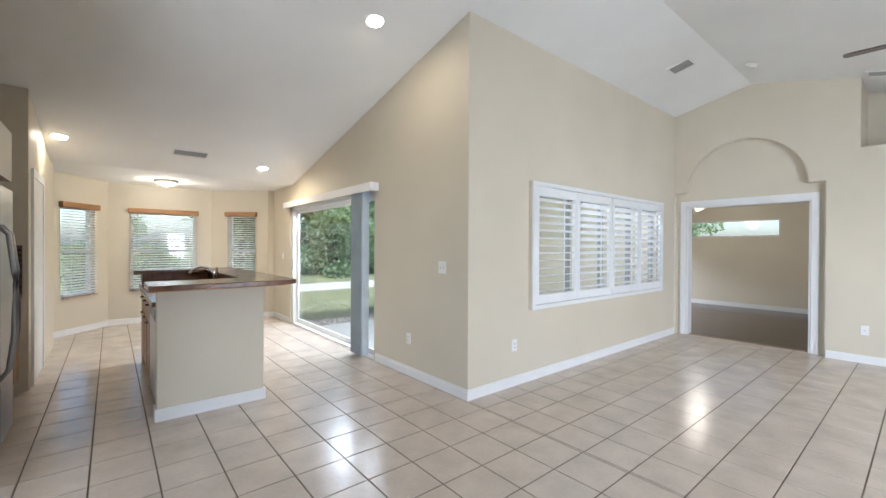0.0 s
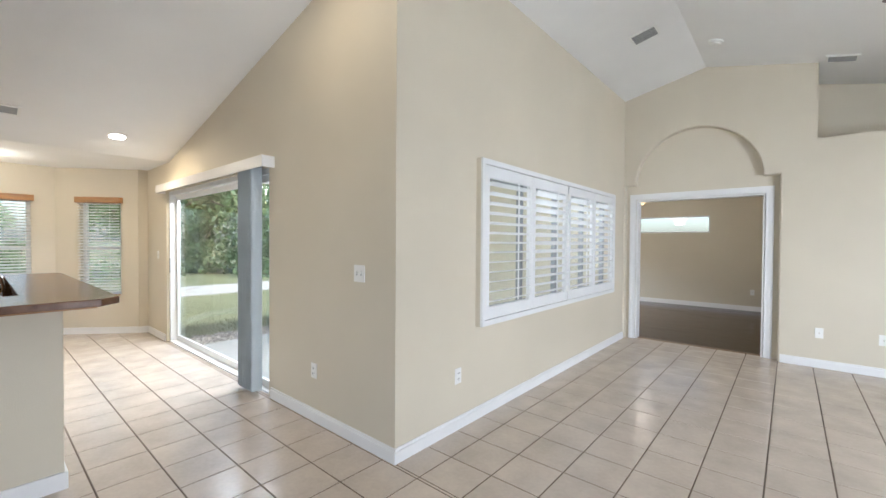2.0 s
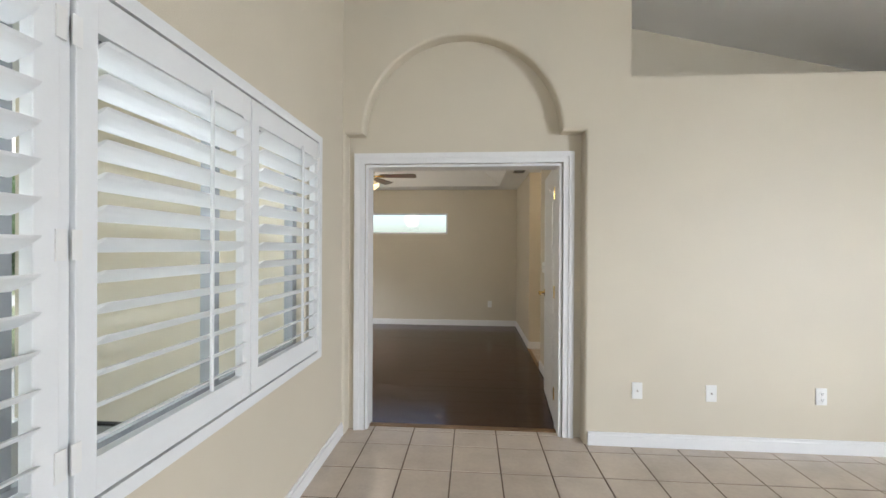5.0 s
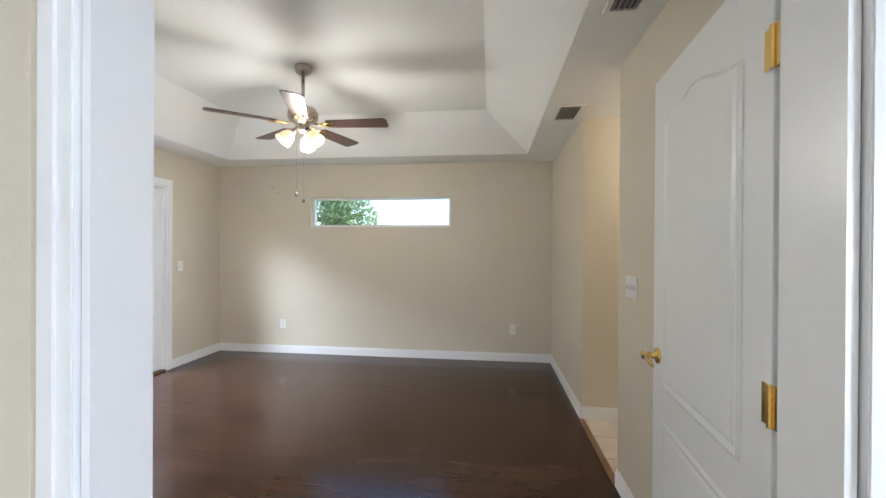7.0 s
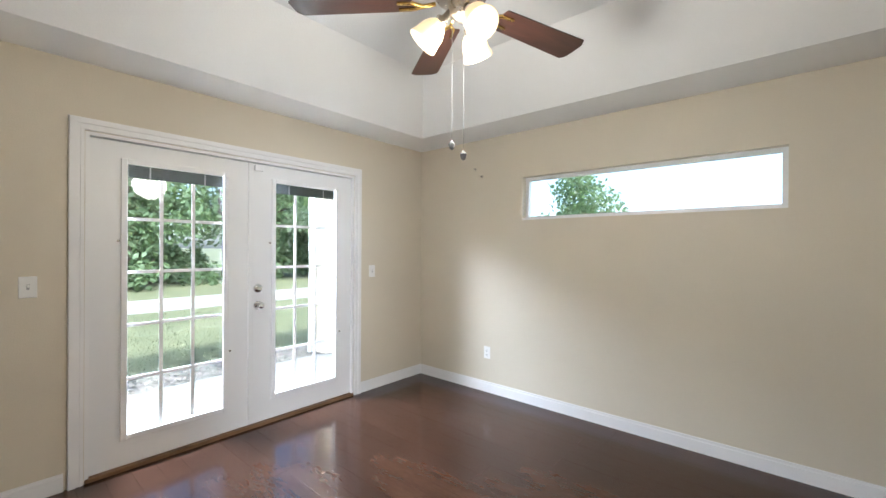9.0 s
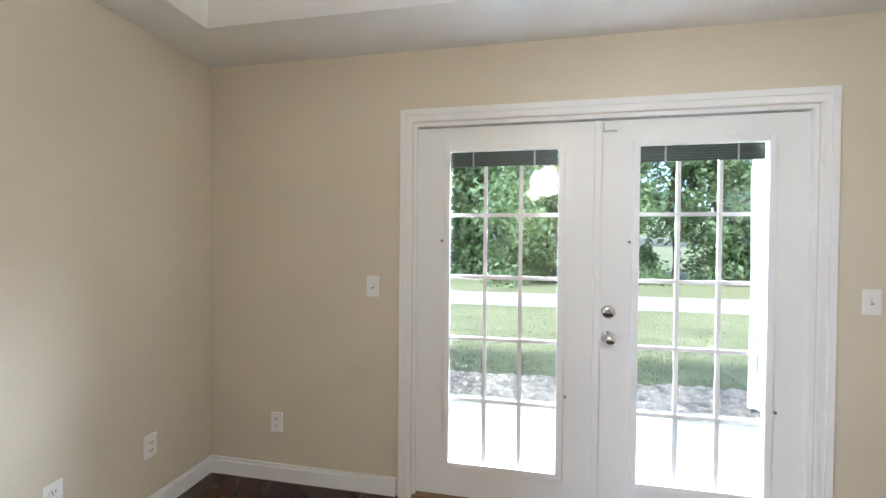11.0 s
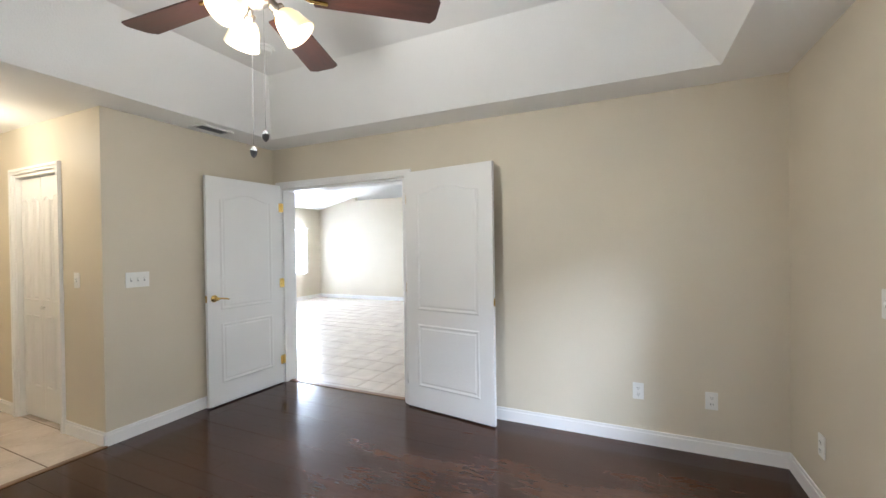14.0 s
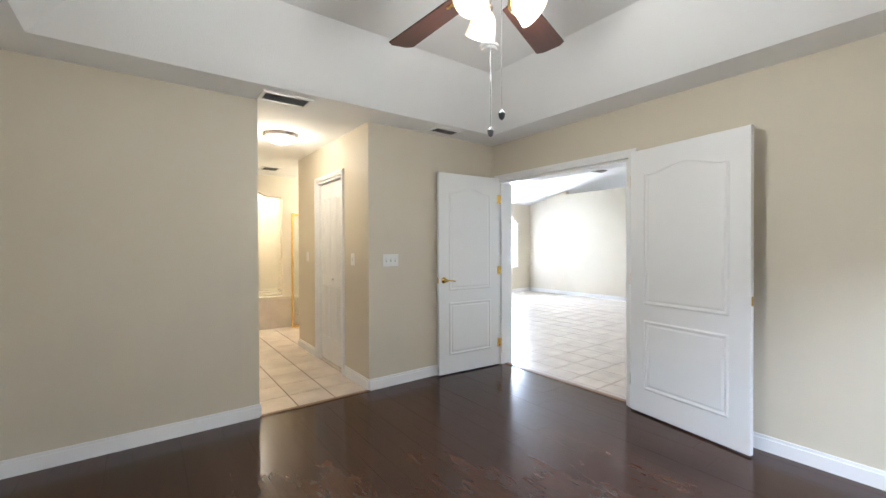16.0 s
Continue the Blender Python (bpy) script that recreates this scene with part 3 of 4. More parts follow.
def dome_light(m, r, mat, label):
    t = thing("flush_ceiling_light", m, label, "ceiling light")
    bm = bmesh.new()
    lathe(bm, [(r, 0), (r * 1.02, -0.015), (r * .98, -0.03), (r * .9, -0.03)], None, 28)
    part("rim", bm, NICKEL, t, "brushed nickel rim", True)
    bm = bmesh.new()
    lathe(bm, [(r * .92, -0.025), (r * .88, -0.045), (r * .7, -0.07), (r * .4, -0.087), (r * .08, -0.092)], None, 28)
    part("glass_bowl", bm, mat, t, "lit frosted glass bowl", True)
    bm = bmesh.new()
    lathe(bm, [(0.012, -0.088), (0.012, -0.1), (0.004, -0.108)], None, 10)
    part("finial", bm, NICKEL, t)


dome_light(pose(2.66, 6.86, ZC), 0.165, DOME, "lit frosted dome light with a nickel rim in the hall")
lamp("hall_lamp", pose(2.66, 6.86, ZC - .14), 2.6, 0.12, (1.0, 0.82, 0.58), kind='POINT')
lamp("bath_lamp", pose(5.75, 6.5, 2.35), 4.6, 0.1, (1.0, 0.82, 0.56), kind='POINT')
# added fill without a fixture, brightens the unseen part of the bathroom
lamp("bath_lamp_vanity", pose(4.5, 5.2, 2.2), 6.0, 0.1, (1.0, 0.86, 0.64), kind='POINT')
dome_light(pose(-5.45, -1.75, ZC), 0.17, DOME, "lit flush dome light in the breakfast nook")
lamp("nook_lamp", pose(-5.45, -1.75, ZC - .16), 3.6, 0.12, (1.0, 0.88, 0.70), kind='POINT')

# ---------- plantation shutters ----------


def shutter_panel(i, a, b, c, d):
    t = thing("plantation_shutter", pose(0, 0, 0), "white painted plantation shutter panel with open louvres", "shutters", "plantation shutters on the window")
    s = 0.055
    for y0, y1 in ((a, a + s), (b - s, b)):
        boxes("stile", [(.024, .056, y0, y1, c, d)], SHUT, t, bevel=0.002)
    for z0, z1 in ((c, c + .095), (d - .095, d)):
        boxes("rail", [(.025, .055, a + s, b - s, z0, z1)], SHUT, t)
    n = 13
    h = (d - c - .19) / n
    w, ang = 0.044, radians(10 if i == 0 else 26)
    ring = []
    for k in range(10):
        q = 2 * math.pi * k / 10
        u, v = w * math.cos(q), 0.0055 * math.sin(q)
        ring.append((u * math.cos(ang) - v * math.sin(ang), u * math.sin(ang) + v * math.cos(ang)))
    bm = bmesh.new()
    prism(bm, ring, 'y', a + s + .001, b - s - .001)
    me = finish("louver", bm, SHUT)
    for k in range(n):
        o = new("louver", me)
        o.parent = t
        o.location = (0.040, 0, c + .095 + h * (k + .5))
    yr = a + s + (b - a - 2 * s) * 0.62
    boxes("tilt_rod", [(0.082, 0.092, yr - .006, yr + .006, c + .12, d - .085)], SHUT, t, bevel=0.002)
    for z in (c + .12, (c + d) / 2, d - .12):
        y = a if i % 2 == 0 else b
        boxes("hinge", [(0.0565, 0.0605, y - .012, y + .012, z - .035, z + .035)], PLATE, t, "white painted hinge")


def shutters():
    y0, y1, z0, z1 = 0.845, 3.965, 0.735, 2.055
    f = thing("window_surround", pose(0, 0, 0), "white frame holding the plantation shutters, its shaded sides coloured beige", "window surround")
    # wall beige on the box also carries the shade on the frame's side
    boxes("outer_box", [(0.0, 0.044, y0, y0 + .045, z0, z1), (0, .044, y1 - .045, y1, z0, z1), (0, .044, y0 + .045, y1 - .045, z0, z0 + .045), (0, .044, y0 + .045, y1 - .045, z1 - .045, z1)], WALL, f, "box in wall beige, darker for its shaded side")
    boxes("front_trim", [(0.044, 0.062, y0 + .002, y0 + .045, z0 + .002, z1 - .002), (.044, .062, y1 - .045, y1 - .002, z0 + .002, z1 - .002), (.044, .062, y0 + .045, y1 - .045, z0 + .002, z0 + .045), (.044, .062, y0 + .045, y1 - .045, z1 - .045, z1 - .002)], SHUT, f)
    boxes("post", [(0.0, .045, 2.427, 2.453, z0 + .045, z1 - .045)], SHUT, f)
    edges = [0.892, 1.655, 2.440, 3.195, 3.918]
    for i in range(4):
        shutter_panel(i, edges[i] + .004 + (.014 if i == 2 else 0), edges[i + 1] - .004 - (.014 if i == 1 else 0), z0 + .05, z1 - .05)


shutters()


def window(name, origin, u, n, u0, u1, z0, z1, bars_u=(), bars_z=(), mat=WALU, fw=0.045, depth=0.05, label="window with aluminium frame"):
    """A framed window: origin and the unit ways along the wall and outward; recessed panes."""
    m = Matrix(((u[0], n[0], 0, origin[0]), (u[1], n[1], 0, origin[1]), (0, 0, 1, 0), (0, 0, 0, 1)))
    t = new(name)
    t.matrix_basis = m
    structure(t, label, "window")
    boxes("window_frame", [(u0, u0 + fw, .06, .06 + depth, z0, z1), (u1 - fw, u1, .06, .06 + depth, z0, z1), (u0 + fw, u1 - fw, .06, .06 + depth, z0, z0 + fw), (u0 + fw, u1 - fw, .06, .06 + depth, z1 - fw, z1)]
          + [(b - fw / 2, b + fw / 2, .062, .058 + depth, z0 + fw, z1 - fw) for b in bars_u], mat, t)
    cuts = [u0 + fw] + [b for b in bars_u] + [u1 - fw]
    zc = [z0 + fw] + list(bars_z) + [z1 - fw]
    for b in bars_z:
        boxes("meeting_rail", [(u0 + fw, u1 - fw, .063, .057 + depth, b - fw / 2, b + fw / 2)], mat, t)
    for a, b in zip(cuts, cuts[1:]):
        for c, d in zip(zc, zc[1:]):
            o = boxes("pane", [(a, b, .083, .087, c, d)], GLASS, t)
            o.visible_shadow = False
    boxes("window_sill", [(u0 - .0, u1 + .0, -0.004, .06, z0 - .001, z0 + .014)], TRIM, t)
    return t


window("window_1", (0, 0), (0, 1), (-1, 0), 0.92, 3.88, 0.80, 1.98, (1.66, 2.40, 3.14), (), ALU, 0.05, label="wide window with grey aluminium frames behind the shutters")
window("window_2", (LX, 0), (0, 1), (1, 0), -0.57, 0.9, 0.72, 1.95, (), (1.33,), label="white framed window in the living room")
window("window_3", (0, YN), (1, 0), (0, 1), -1.312, 0.52, 1.647, 2.033, (), (), WALU, 0.03, label="long white transom window high in the wall")
for i, (m, side, u0, u1, z0, z1) in enumerate(bay_frames):
    d = m.to_3x3() @ Vector((1, 0, 0))
    nn = m.to_3x3() @ Vector((0, side, 0))
    window(f"window_{4 + i}", (m.translation.x, m.translation.y), (d.x, d.y), (nn.x, nn.y), u0, u1, z0, z1, (), ((z0 + z1) / 2,), label="white framed sash window in the nook bay")


def blinds(m, w, z0, z1, val, slat_mat, name, label, gap=0.042, tilt=20):
    """Horizontal blinds in front of a wall plane y = 0, towards -y."""
    t = thing(name, m, label, "blinds", name)
    if val:
        boxes("valance", [(-.03, w + .03, -.075, -.004, z1 - .03, z1 + .055)], VALW, t, "orange oak valance", bevel=0.004)
    else:
        boxes("head_rail", [(0, w, -.06, -.004, z1 - .02, z1 + .03)], slat_mat, t)
    bm = bmesh.new()
    c, s = math.cos(radians(tilt)), math.sin(radians(tilt))
    prism(bm, [(-.024 * c, -.024 * s), (.024 * c, .024 * s), (.024 * c, .024 * s + .003), (-.024 * c, -.024 * s + .003)], 'x', 0, w)
    me = finish("slat", bm, slat_mat)
    # profile runs in y and z
    n = int((z1 - z0) / gap)
    for k in range(n):
        o = new("slat", me)
        o.parent = t
        o.location = (0, -.034, z1 - .045 - k * gap)
    boxes("bottom_rail", [(0, w, -.055, -.015, z0 - .012, z0 + .008)], VALW if val else slat_mat, t, bevel=0.003)
    for u in (.12, w - .12):
        boxes("ladder_cord", [(u - .002, u + .002, -.060, -.057, z0, z1)], PLATE, t)


SLATW = material("pale_wood_slat", (0.80, 0.775, 0.74), 0.4, 0.06, 6, 60, 0.03)
for i, (m, side, u0, u1, z0, z1) in enumerate(bay_frames):
    d = m.to_3x3() @ Vector((1, 0, 0))
    yaw = math.degrees(math.atan2(d.y, d.x))
    p = m @ Vector((u0 if side > 0 else u1, 0, 0))
    blinds(pose(p.x, p.y, 0, 0, 0, yaw if side > 0 else yaw + 180), u1 - u0, z0, z1, True, SLATW, "wooden_blinds", "open wooden slat blinds with an orange oak valance")
blinds(pose(LX, 0.9, 0, 0, 0, -90), 1.47, .73, 1.93, False, SHUT, "white_blinds", "white slat blinds on the living room window", 0.05, 12)

# ---------- sliding door with vertical blinds ----------


def sliding_door():
    t = new("door_1")
    t.matrix_basis = pose(-4.62, 0, 0)
    structure(t, "white framed sliding glass patio door standing partly open", "door")
    w, z = 2.96, 2.06
    boxes("door_frame", [(0, .05, .03, .15, 0, z), (w - .05, w, .03, .15, 0, z), (.05, w - .05, .03, .15, z - .05, z), (.05, w - .05, .02, .16, -.02, .018)], WALU, t)
    for a, b, y in ((.05, 2.46, .10), (2.42, 2.91, .06)):
        p = boxes("sliding_panel", [(a, a + .05, y, y + .03, .02, z - .05), (b - .05, b, y, y + .03, .02, z - .05), (a + .05, b - .05, y, y + .03, .02, .09), (a + .05, b - .05, y, y + .03, z - .11, z - .05)], WALU, t)
        g = boxes("pane", [(a + .05, b - .05, y + .013, y + .017, .09, z - .11)], GLASS, p)
        g.visible_shadow = False
    boxes("handle", [(.035, .06, .02, .03, .95, 1.15)], GREY, t, "grey pull handle", bevel=0.003)


sliding_door()


def vertical_blinds():
    t = thing("vertical_blinds", pose(-4.67, 0, 0), "grey vertical blinds drawn to one side under a white valance", "blinds")
    boxes("valance", [(0, 3.11, -.115, -.105, 2.035, 2.135), (0, .01, -.105, 0, 2.035, 2.135), (3.10, 3.11, -.105, 0, 2.035, 2.135), (0.01, 3.10, -.105, 0, 2.125, 2.135)], TRIM, t, "white valance box", bevel=0.002)
    boxes("track", [(.02, 3.09, -.075, -.035, 2.09, 2.12)], PLATE, t)
    for k in range(16):
        x = 2.60 + k * 0.019
        bm = bmesh.new()
        a = radians(68 + (k % 3) * 4)
        pts = []
        for s in range(-4, 5):
            u = s / 4 * .044
            pts.append((u * math.cos(a) - (1 - (s / 4) ** 2) * .006 * math.sin(a), u * math.sin(a) + (1 - (s / 4) ** 2) * .006 * math.cos(a)))
        prism(bm, pts + [(p[0] + .001, p[1]) for p in pts[::-1]], 'z', .03, 2.09)
        o = part("vane", bm, BLINDV, t)
        o.location = (x, -.055, 0)


vertical_blinds()

# ---------- panelled doors ----------


def ring_panel(bm, outline, y, out, inset=(0.0, 0.012, 0.03, 0.045), rise=(0, 0.006, 0.0003, 0.004)):
    """A moulded panel on a door face, from an outline of x and z points."""
    cx = sum(p[0] for p in outline) / len(outline)
    cz = sum(p[1] for p in outline) / len(outline)
    hx = max(abs(p[0] - cx) for p in outline)
    hz = max(abs(p[1] - cz) for p in outline)
    loops = []
    for i, r in zip(inset, rise):
        loops.append([bm.verts.new((cx + (p[0] - cx) * (1 - i / hx), y + out * (r + 0.0012), cz + (p[1] - cz) * (1 - i / hz))) for p in outline])
    for a, b in zip(loops, loops[1:]):
        for k in range(len(a)):
            j = (k + 1) % len(a)
            bm.faces.new((a[k], a[j], b[j], b[k]))
    bm.faces.new(loops[-1])


def eyebrow(x0, x1, z0, z1, rise=0.055, n=14):
    top = []
    for k in range(n + 1):
        u = k / n
        top.append((x1 + (x0 - x1) * u, z1 + rise * (0.5 - 0.5 * math.cos(2 * math.pi * u)) ** 1.2))
    return [(x0, z0), (x1, z0)] + top


def lever(parent, x, y, out, z, toward):
    bm = bmesh.new()
    lathe(bm, [(0.032, 0), (0.031, 0.006), (0.024, 0.010), (0.012, 0.012), (0.011, 0.045), (0.016, 0.048), (0.016, 0.058), (0.008, 0.062)],
          Matrix.Translation((x, y, z)) @ Matrix.Rotation(radians(-90 * out), 4, 'X'), 18)
    h = part("door_handle", bm, BRASS, parent, "polished brass lever handle", True)
    bm = bmesh.new()
    tube(bm, [(x, y + out * .052, z), (x + toward * .03, y + out * .055, z + .002), (x + toward * .07, y + out * .055, z - .004), (x + toward * .105, y + out * .052, z - .012)], 0.007, 8)
    part("lever", bm, BRASS, h, smooth=True)


def panel_door(name, m, w, label, flip, h=2.06):
    """Hinged at x = 0, leaf along +x, thickness along y."""
    t = thing(name, m, label, "door", "double bedroom doors")
    bm = bmesh.new()
    box(bm, 0, w, -.0175, .0175, .012, h)
    soften(bm, 0.002, 1)
    part("slab", bm, DOORW, t)
    for out in (-1, 1):
        bm = bmesh.new()
        ring_panel(bm, eyebrow(.12, w - .12, .86, h - .20), out * .0175, out)
        part("upper_panel", bm, DOORW, t)
        bm = bmesh.new()
        ring_panel(bm, [(.12, .20), (w - .12, .20), (w - .12, .74), (.12, .74)], out * .0175, out)
        part("lower_panel", bm, DOORW, t)
        if flip:
            lever(t, w - .06, out * .0175, out, .97, -1)
    for z in (.25, 1.05, 1.83):
        bm = bmesh.new()
        box(bm, -.003, .0005, -.016, .018, z - .045, z + .045)
        box(bm, -.028, .0, .0180, .0205, z - .045, z + .045)
        box(bm, .001, .03, .0180, .0205, z - .045, z + .045)
        tube(bm, [(-.002, .022, z - .047), (-.002, .022, z + .047)], .006, 8)
        part("hinge", bm, BRASS, t, "brass butt hinge")
    boxes("latch", [(w - .0005, w + .0015, -.011, .011, .94, 1.0)], BRASS, t, "brass latch plate")
    return t


panel_door("panel_door", pose(0.10, 4.835, 0, 0, 0, 171.2), 0.845, "white two-panel door folded open against the bedroom wall", False)
panel_door("panel_door", pose(1.632, 4.822, 0, 0, 0, 85.8), 0.785, "white two-panel door with a brass lever standing open", True)


def french_leaf(m, label, knob):
    """Leaf along +x, room side at -y."""
    w, h = 0.945, 2.03
    t = thing("french_door", m, label, "door", "pair of french doors")
    g0, g1, z0, z1 = .155, .785, .18, 1.93
    if knob:
        g0, g1 = .16, .79
    boxes("slab", [(0, g0 + .02, -.022, .022, .025, h), (g1 - .02, w, -.022, .022, .025, h), (g0 + .02, g1 - .02, -.022, .022, .025, z0 + .02), (g0 + .02, g1 - .02, -.022, .022, z1 - .02, h)], DOORW, t)
    f = boxes("glazing_frame", [(g0, g0 + .034, -.036, -.022, z0, z1), (g1 - .034, g1, -.036, -.022, z0, z1), (g0 + .034, g1 - .034, -.036, -.022, z0, z0 + .034), (g0 + .034, g1 - .034, -.036, -.022, z1 - .034, z1)], DOORW, t, "raised white glazing frame", bevel=0.004)
    a, b, c, d = g0 + .034, g1 - .034, z0 + .034, z1 - .034
    for i in (1, 2):
        x = a + (b - a) * i / 3
        boxes("muntin", [(x - .010, x + .010, .002, .012, c, d)], DOORW, f)
    for k in (1, 2, 3, 4):
        z = c + (d - c) * k / 5
        boxes("muntin", [(a, b, .0015, .0125, z - .010, z + .010)], DOORW, f)
    for i, k in itertools.product(range(3), range(5)):
        o = boxes("pane", [(a + (b - a) * i / 3, a + (b - a) * (i + 1) / 3, .005, .009, c + (d - c) * k / 5, c + (d - c) * (k + 1) / 5)], GLASS, t)
        o.visible_shadow = False
    bl = boxes("raised_blind", [(a + .004, b - .004, -.012, .0, d - .075 + .013 * k, d - .0635 + .013 * k) for k in range(6)], BLINDG, t, "dark green blind raised to the top")
    for x in (a + .12, b - .12):
        boxes("blind_cord", [(x - .004, x + .004, -.014, -.0121, d - .08, d)], GREY, bl)
    for x, z in ((g0 - .012, 1.42), (g1 + .012, .62)):
        bm = bmesh.new()
        lathe(bm, [(.007, 0), (.007, .012), (.003, .014)], Matrix.Translation((x, -.022, z)) @ Matrix.Rotation(radians(90), 4, 'X'), 10)
        part("blind_slider", bm, NICKEL, t)
    if knob:
        bm = bmesh.new()
        lathe(bm, [(.034, 0), (.034, .008), (.026, .014), (.010, .016)], Matrix.Translation((.055, -.022, 1.065)) @ Matrix.Rotation(radians(90), 4, 'X'), 20)
        part("deadbolt", bm, CHROME, t, "chrome deadbolt", True)
        bm = bmesh.new()
        lathe(bm, [(.033, 0), (.033, .006), (.014, .010), (.013, .032), (.026, .040), (.028, .056), (.020, .066), (.006, .068)], Matrix.Translation((.055, -.022, .935)) @ Matrix.Rotation(radians(90), 4, 'X'), 20)
        part("door_knob", bm, CHROME, t, "chrome door knob", True)
        boxes("astragal", [(-.022, .012, -.034, -.022, .03, h)], DOORW, t, bevel=0.003)
        boxes("top_latch", [(.02, .085, -.05, -.022, h - .055, h - .012)], DOORW, t, "white alarm sensor", bevel=0.003)
    return t


# leaves set in the jamb, room side facing +x
french_leaf(pose(XW - .045, 6.072, 0, 0, 0, 90), "white french door leaf with a fifteen-pane glass light", False)
french_leaf(pose(XW - .045, 7.020, 0, 0, 0, 90), "white french door leaf with chrome knob and deadbolt", True)

# ---------- ceiling fans ----------


def ceiling_fan(m, drop, phase, lit, label):
    t = thing("ceiling_fan", m, label, "ceiling fan")
    bm = bmesh.new()
    lathe(bm, [(.065, 0), (.068, -.02), (.058, -.05), (.03, -.07), (.016, -.075)], None, 24)
    part("canopy", bm, NICKEL, t, smooth=True)
    bm = bmesh.new()
    tube(bm, [(0, 0, -.07), (0, 0, -drop)], .013, 10)
    part("downrod", bm, NICKEL, t, smooth=True)
    bm = bmesh.new()
    lathe(bm, [(.02, -drop + .03), (.05, -drop + .015), (.10, -drop), (.115, -drop - .03), (.115, -drop - .075), (.10, -drop - .10), (.06, -drop - .115), (.05, -drop - .14), (.045, -drop - .17), (.02, -drop - .19)], None, 28)
    mo = part("motor", bm, NICKEL, t, "brushed nickel motor housing", True)
    for k in range(24):
        a = 2 * math.pi * k / 24
        boxes("vent_slot", [(.1135, .1165, -.007, .007, -drop - .068, -drop - .038)], BRASS, mo, m=Matrix.Rotation(a, 4, 'Z')) if k % 2 else None
    for k in range(5):
        r = Matrix.Rotation(radians(phase + 72 * k), 4, 'Z') @ Matrix.Translation((0, 0, -drop - .12)) @ Matrix.Rotation(radians(-9), 4, 'X')
        bm = bmesh.new()
        prism(bm, [(.20, -.058), (.655, -.074), (.675, -.045), (.675, .045), (.655, .074), (.20, .058), (.185, 0)], 'z', -.003, .003)
        b = part("blade", bm, BLADE, t, "dark walnut blade", m=r)
        bm = bmesh.new()
        tube(bm, [(.10, 0, .0), (.15, .0, -.008), (.19, .025, -.006), (.25, .03, -.006)], .008, 6)
        tube(bm, [(.15, 0, -.008), (.19, -.025, -.006), (.25, -.03, -.006)], .008, 6)
        part("blade_iron", bm, BRASS, b, "antique brass bracket", True)
    if lit:
        for k in range(3):
            a = radians(99 + 120 * k)
            r = Matrix.Rotation(a, 4, 'Z') @ Matrix.Translation((.055, 0, -drop - .165)) @ Matrix.Rotation(radians(-42), 4, 'Y')
            bm = bmesh.new()
            lathe(bm, [(.012, .02), (.014, -.02), (.026, -.025), (.026, -.05)], r, 14)
            arm = part("lamp_arm", bm, NICKEL, t, smooth=True)
            bm = bmesh.new()
            lathe(bm, [(.026, -.045), (.040, -.06), (.052, -.085), (.056, -.115), (.064, -.145), (.060, -.1452), (.02, -.12)], r, 20)
            part("shade", bm, FROST, arm, "lit frosted glass bell shade", True)
        for x, l in ((-.06, .645), (0.0, .695)):
            bm = bmesh.new()
            tube(bm, [(x, .02, -drop - .17), (x, .02, -drop - l)], .0006, 5)
            lathe(bm, [(.003, 0), (.013, -.015), (.010, -.032), (.002, -.04)], Matrix.Translation((x, .02, -drop - l)), 10)
            part("pull_chain", bm, VENTD, t)
    return t


ceiling_fan(pose(-0.46, 6.89, IZ), 0.335, -70, True, "nickel ceiling fan with five dark blades and lit glass shades")
lamp("bedroom_fan_lamp", pose(-0.46, 6.89, IZ - .74), 7, 0.16, (1.0, 0.90, 0.75), kind='POINT')
ceiling_fan(pose(2.9, 1.55, vault(2.9) - .005), 0.42, 184, False, "nickel ceiling fan with dark blades in the great room")

# ---------- kitchen ----------


def cabinet_front(parent, x0, x1, y, out, drawers=True):
    """Wooden drawer and door on a face y, facing out along y."""
    def front(nm, z0, z1):
        a, b = sorted((y, y + out * .018))
        d = boxes(nm, [(x0 + .006, x1 - .006, a, b, z0, z1)], OAK, parent, bevel=0.003)
        a, b = sorted((y + out * .018, y + out * .024))
        boxes("raised_panel", [(x0 + .055, x1 - .055, a, b, z0 + .045, z1 - .045)], OAK, d) if z1 - z0 > .2 else None
        bm = bmesh.new()
        xm = (x0 + x1) / 2
        tube(bm, [(xm - .04, y + out * .018, z1 - .06), (xm - .035, y + out * .045, z1 - .06), (xm + .035, y + out * .045, z1 - .06), (xm + .04, y + out * .018, z1 - .06)], .005, 6)
        part("handle", bm, BLACK, d, "dark metal pull", True)
    if drawers:
        front("drawer_front", .70, .86)
        front("cabinet_door", .11, .69)
    else:
        front("cabinet_door", .11, .86)


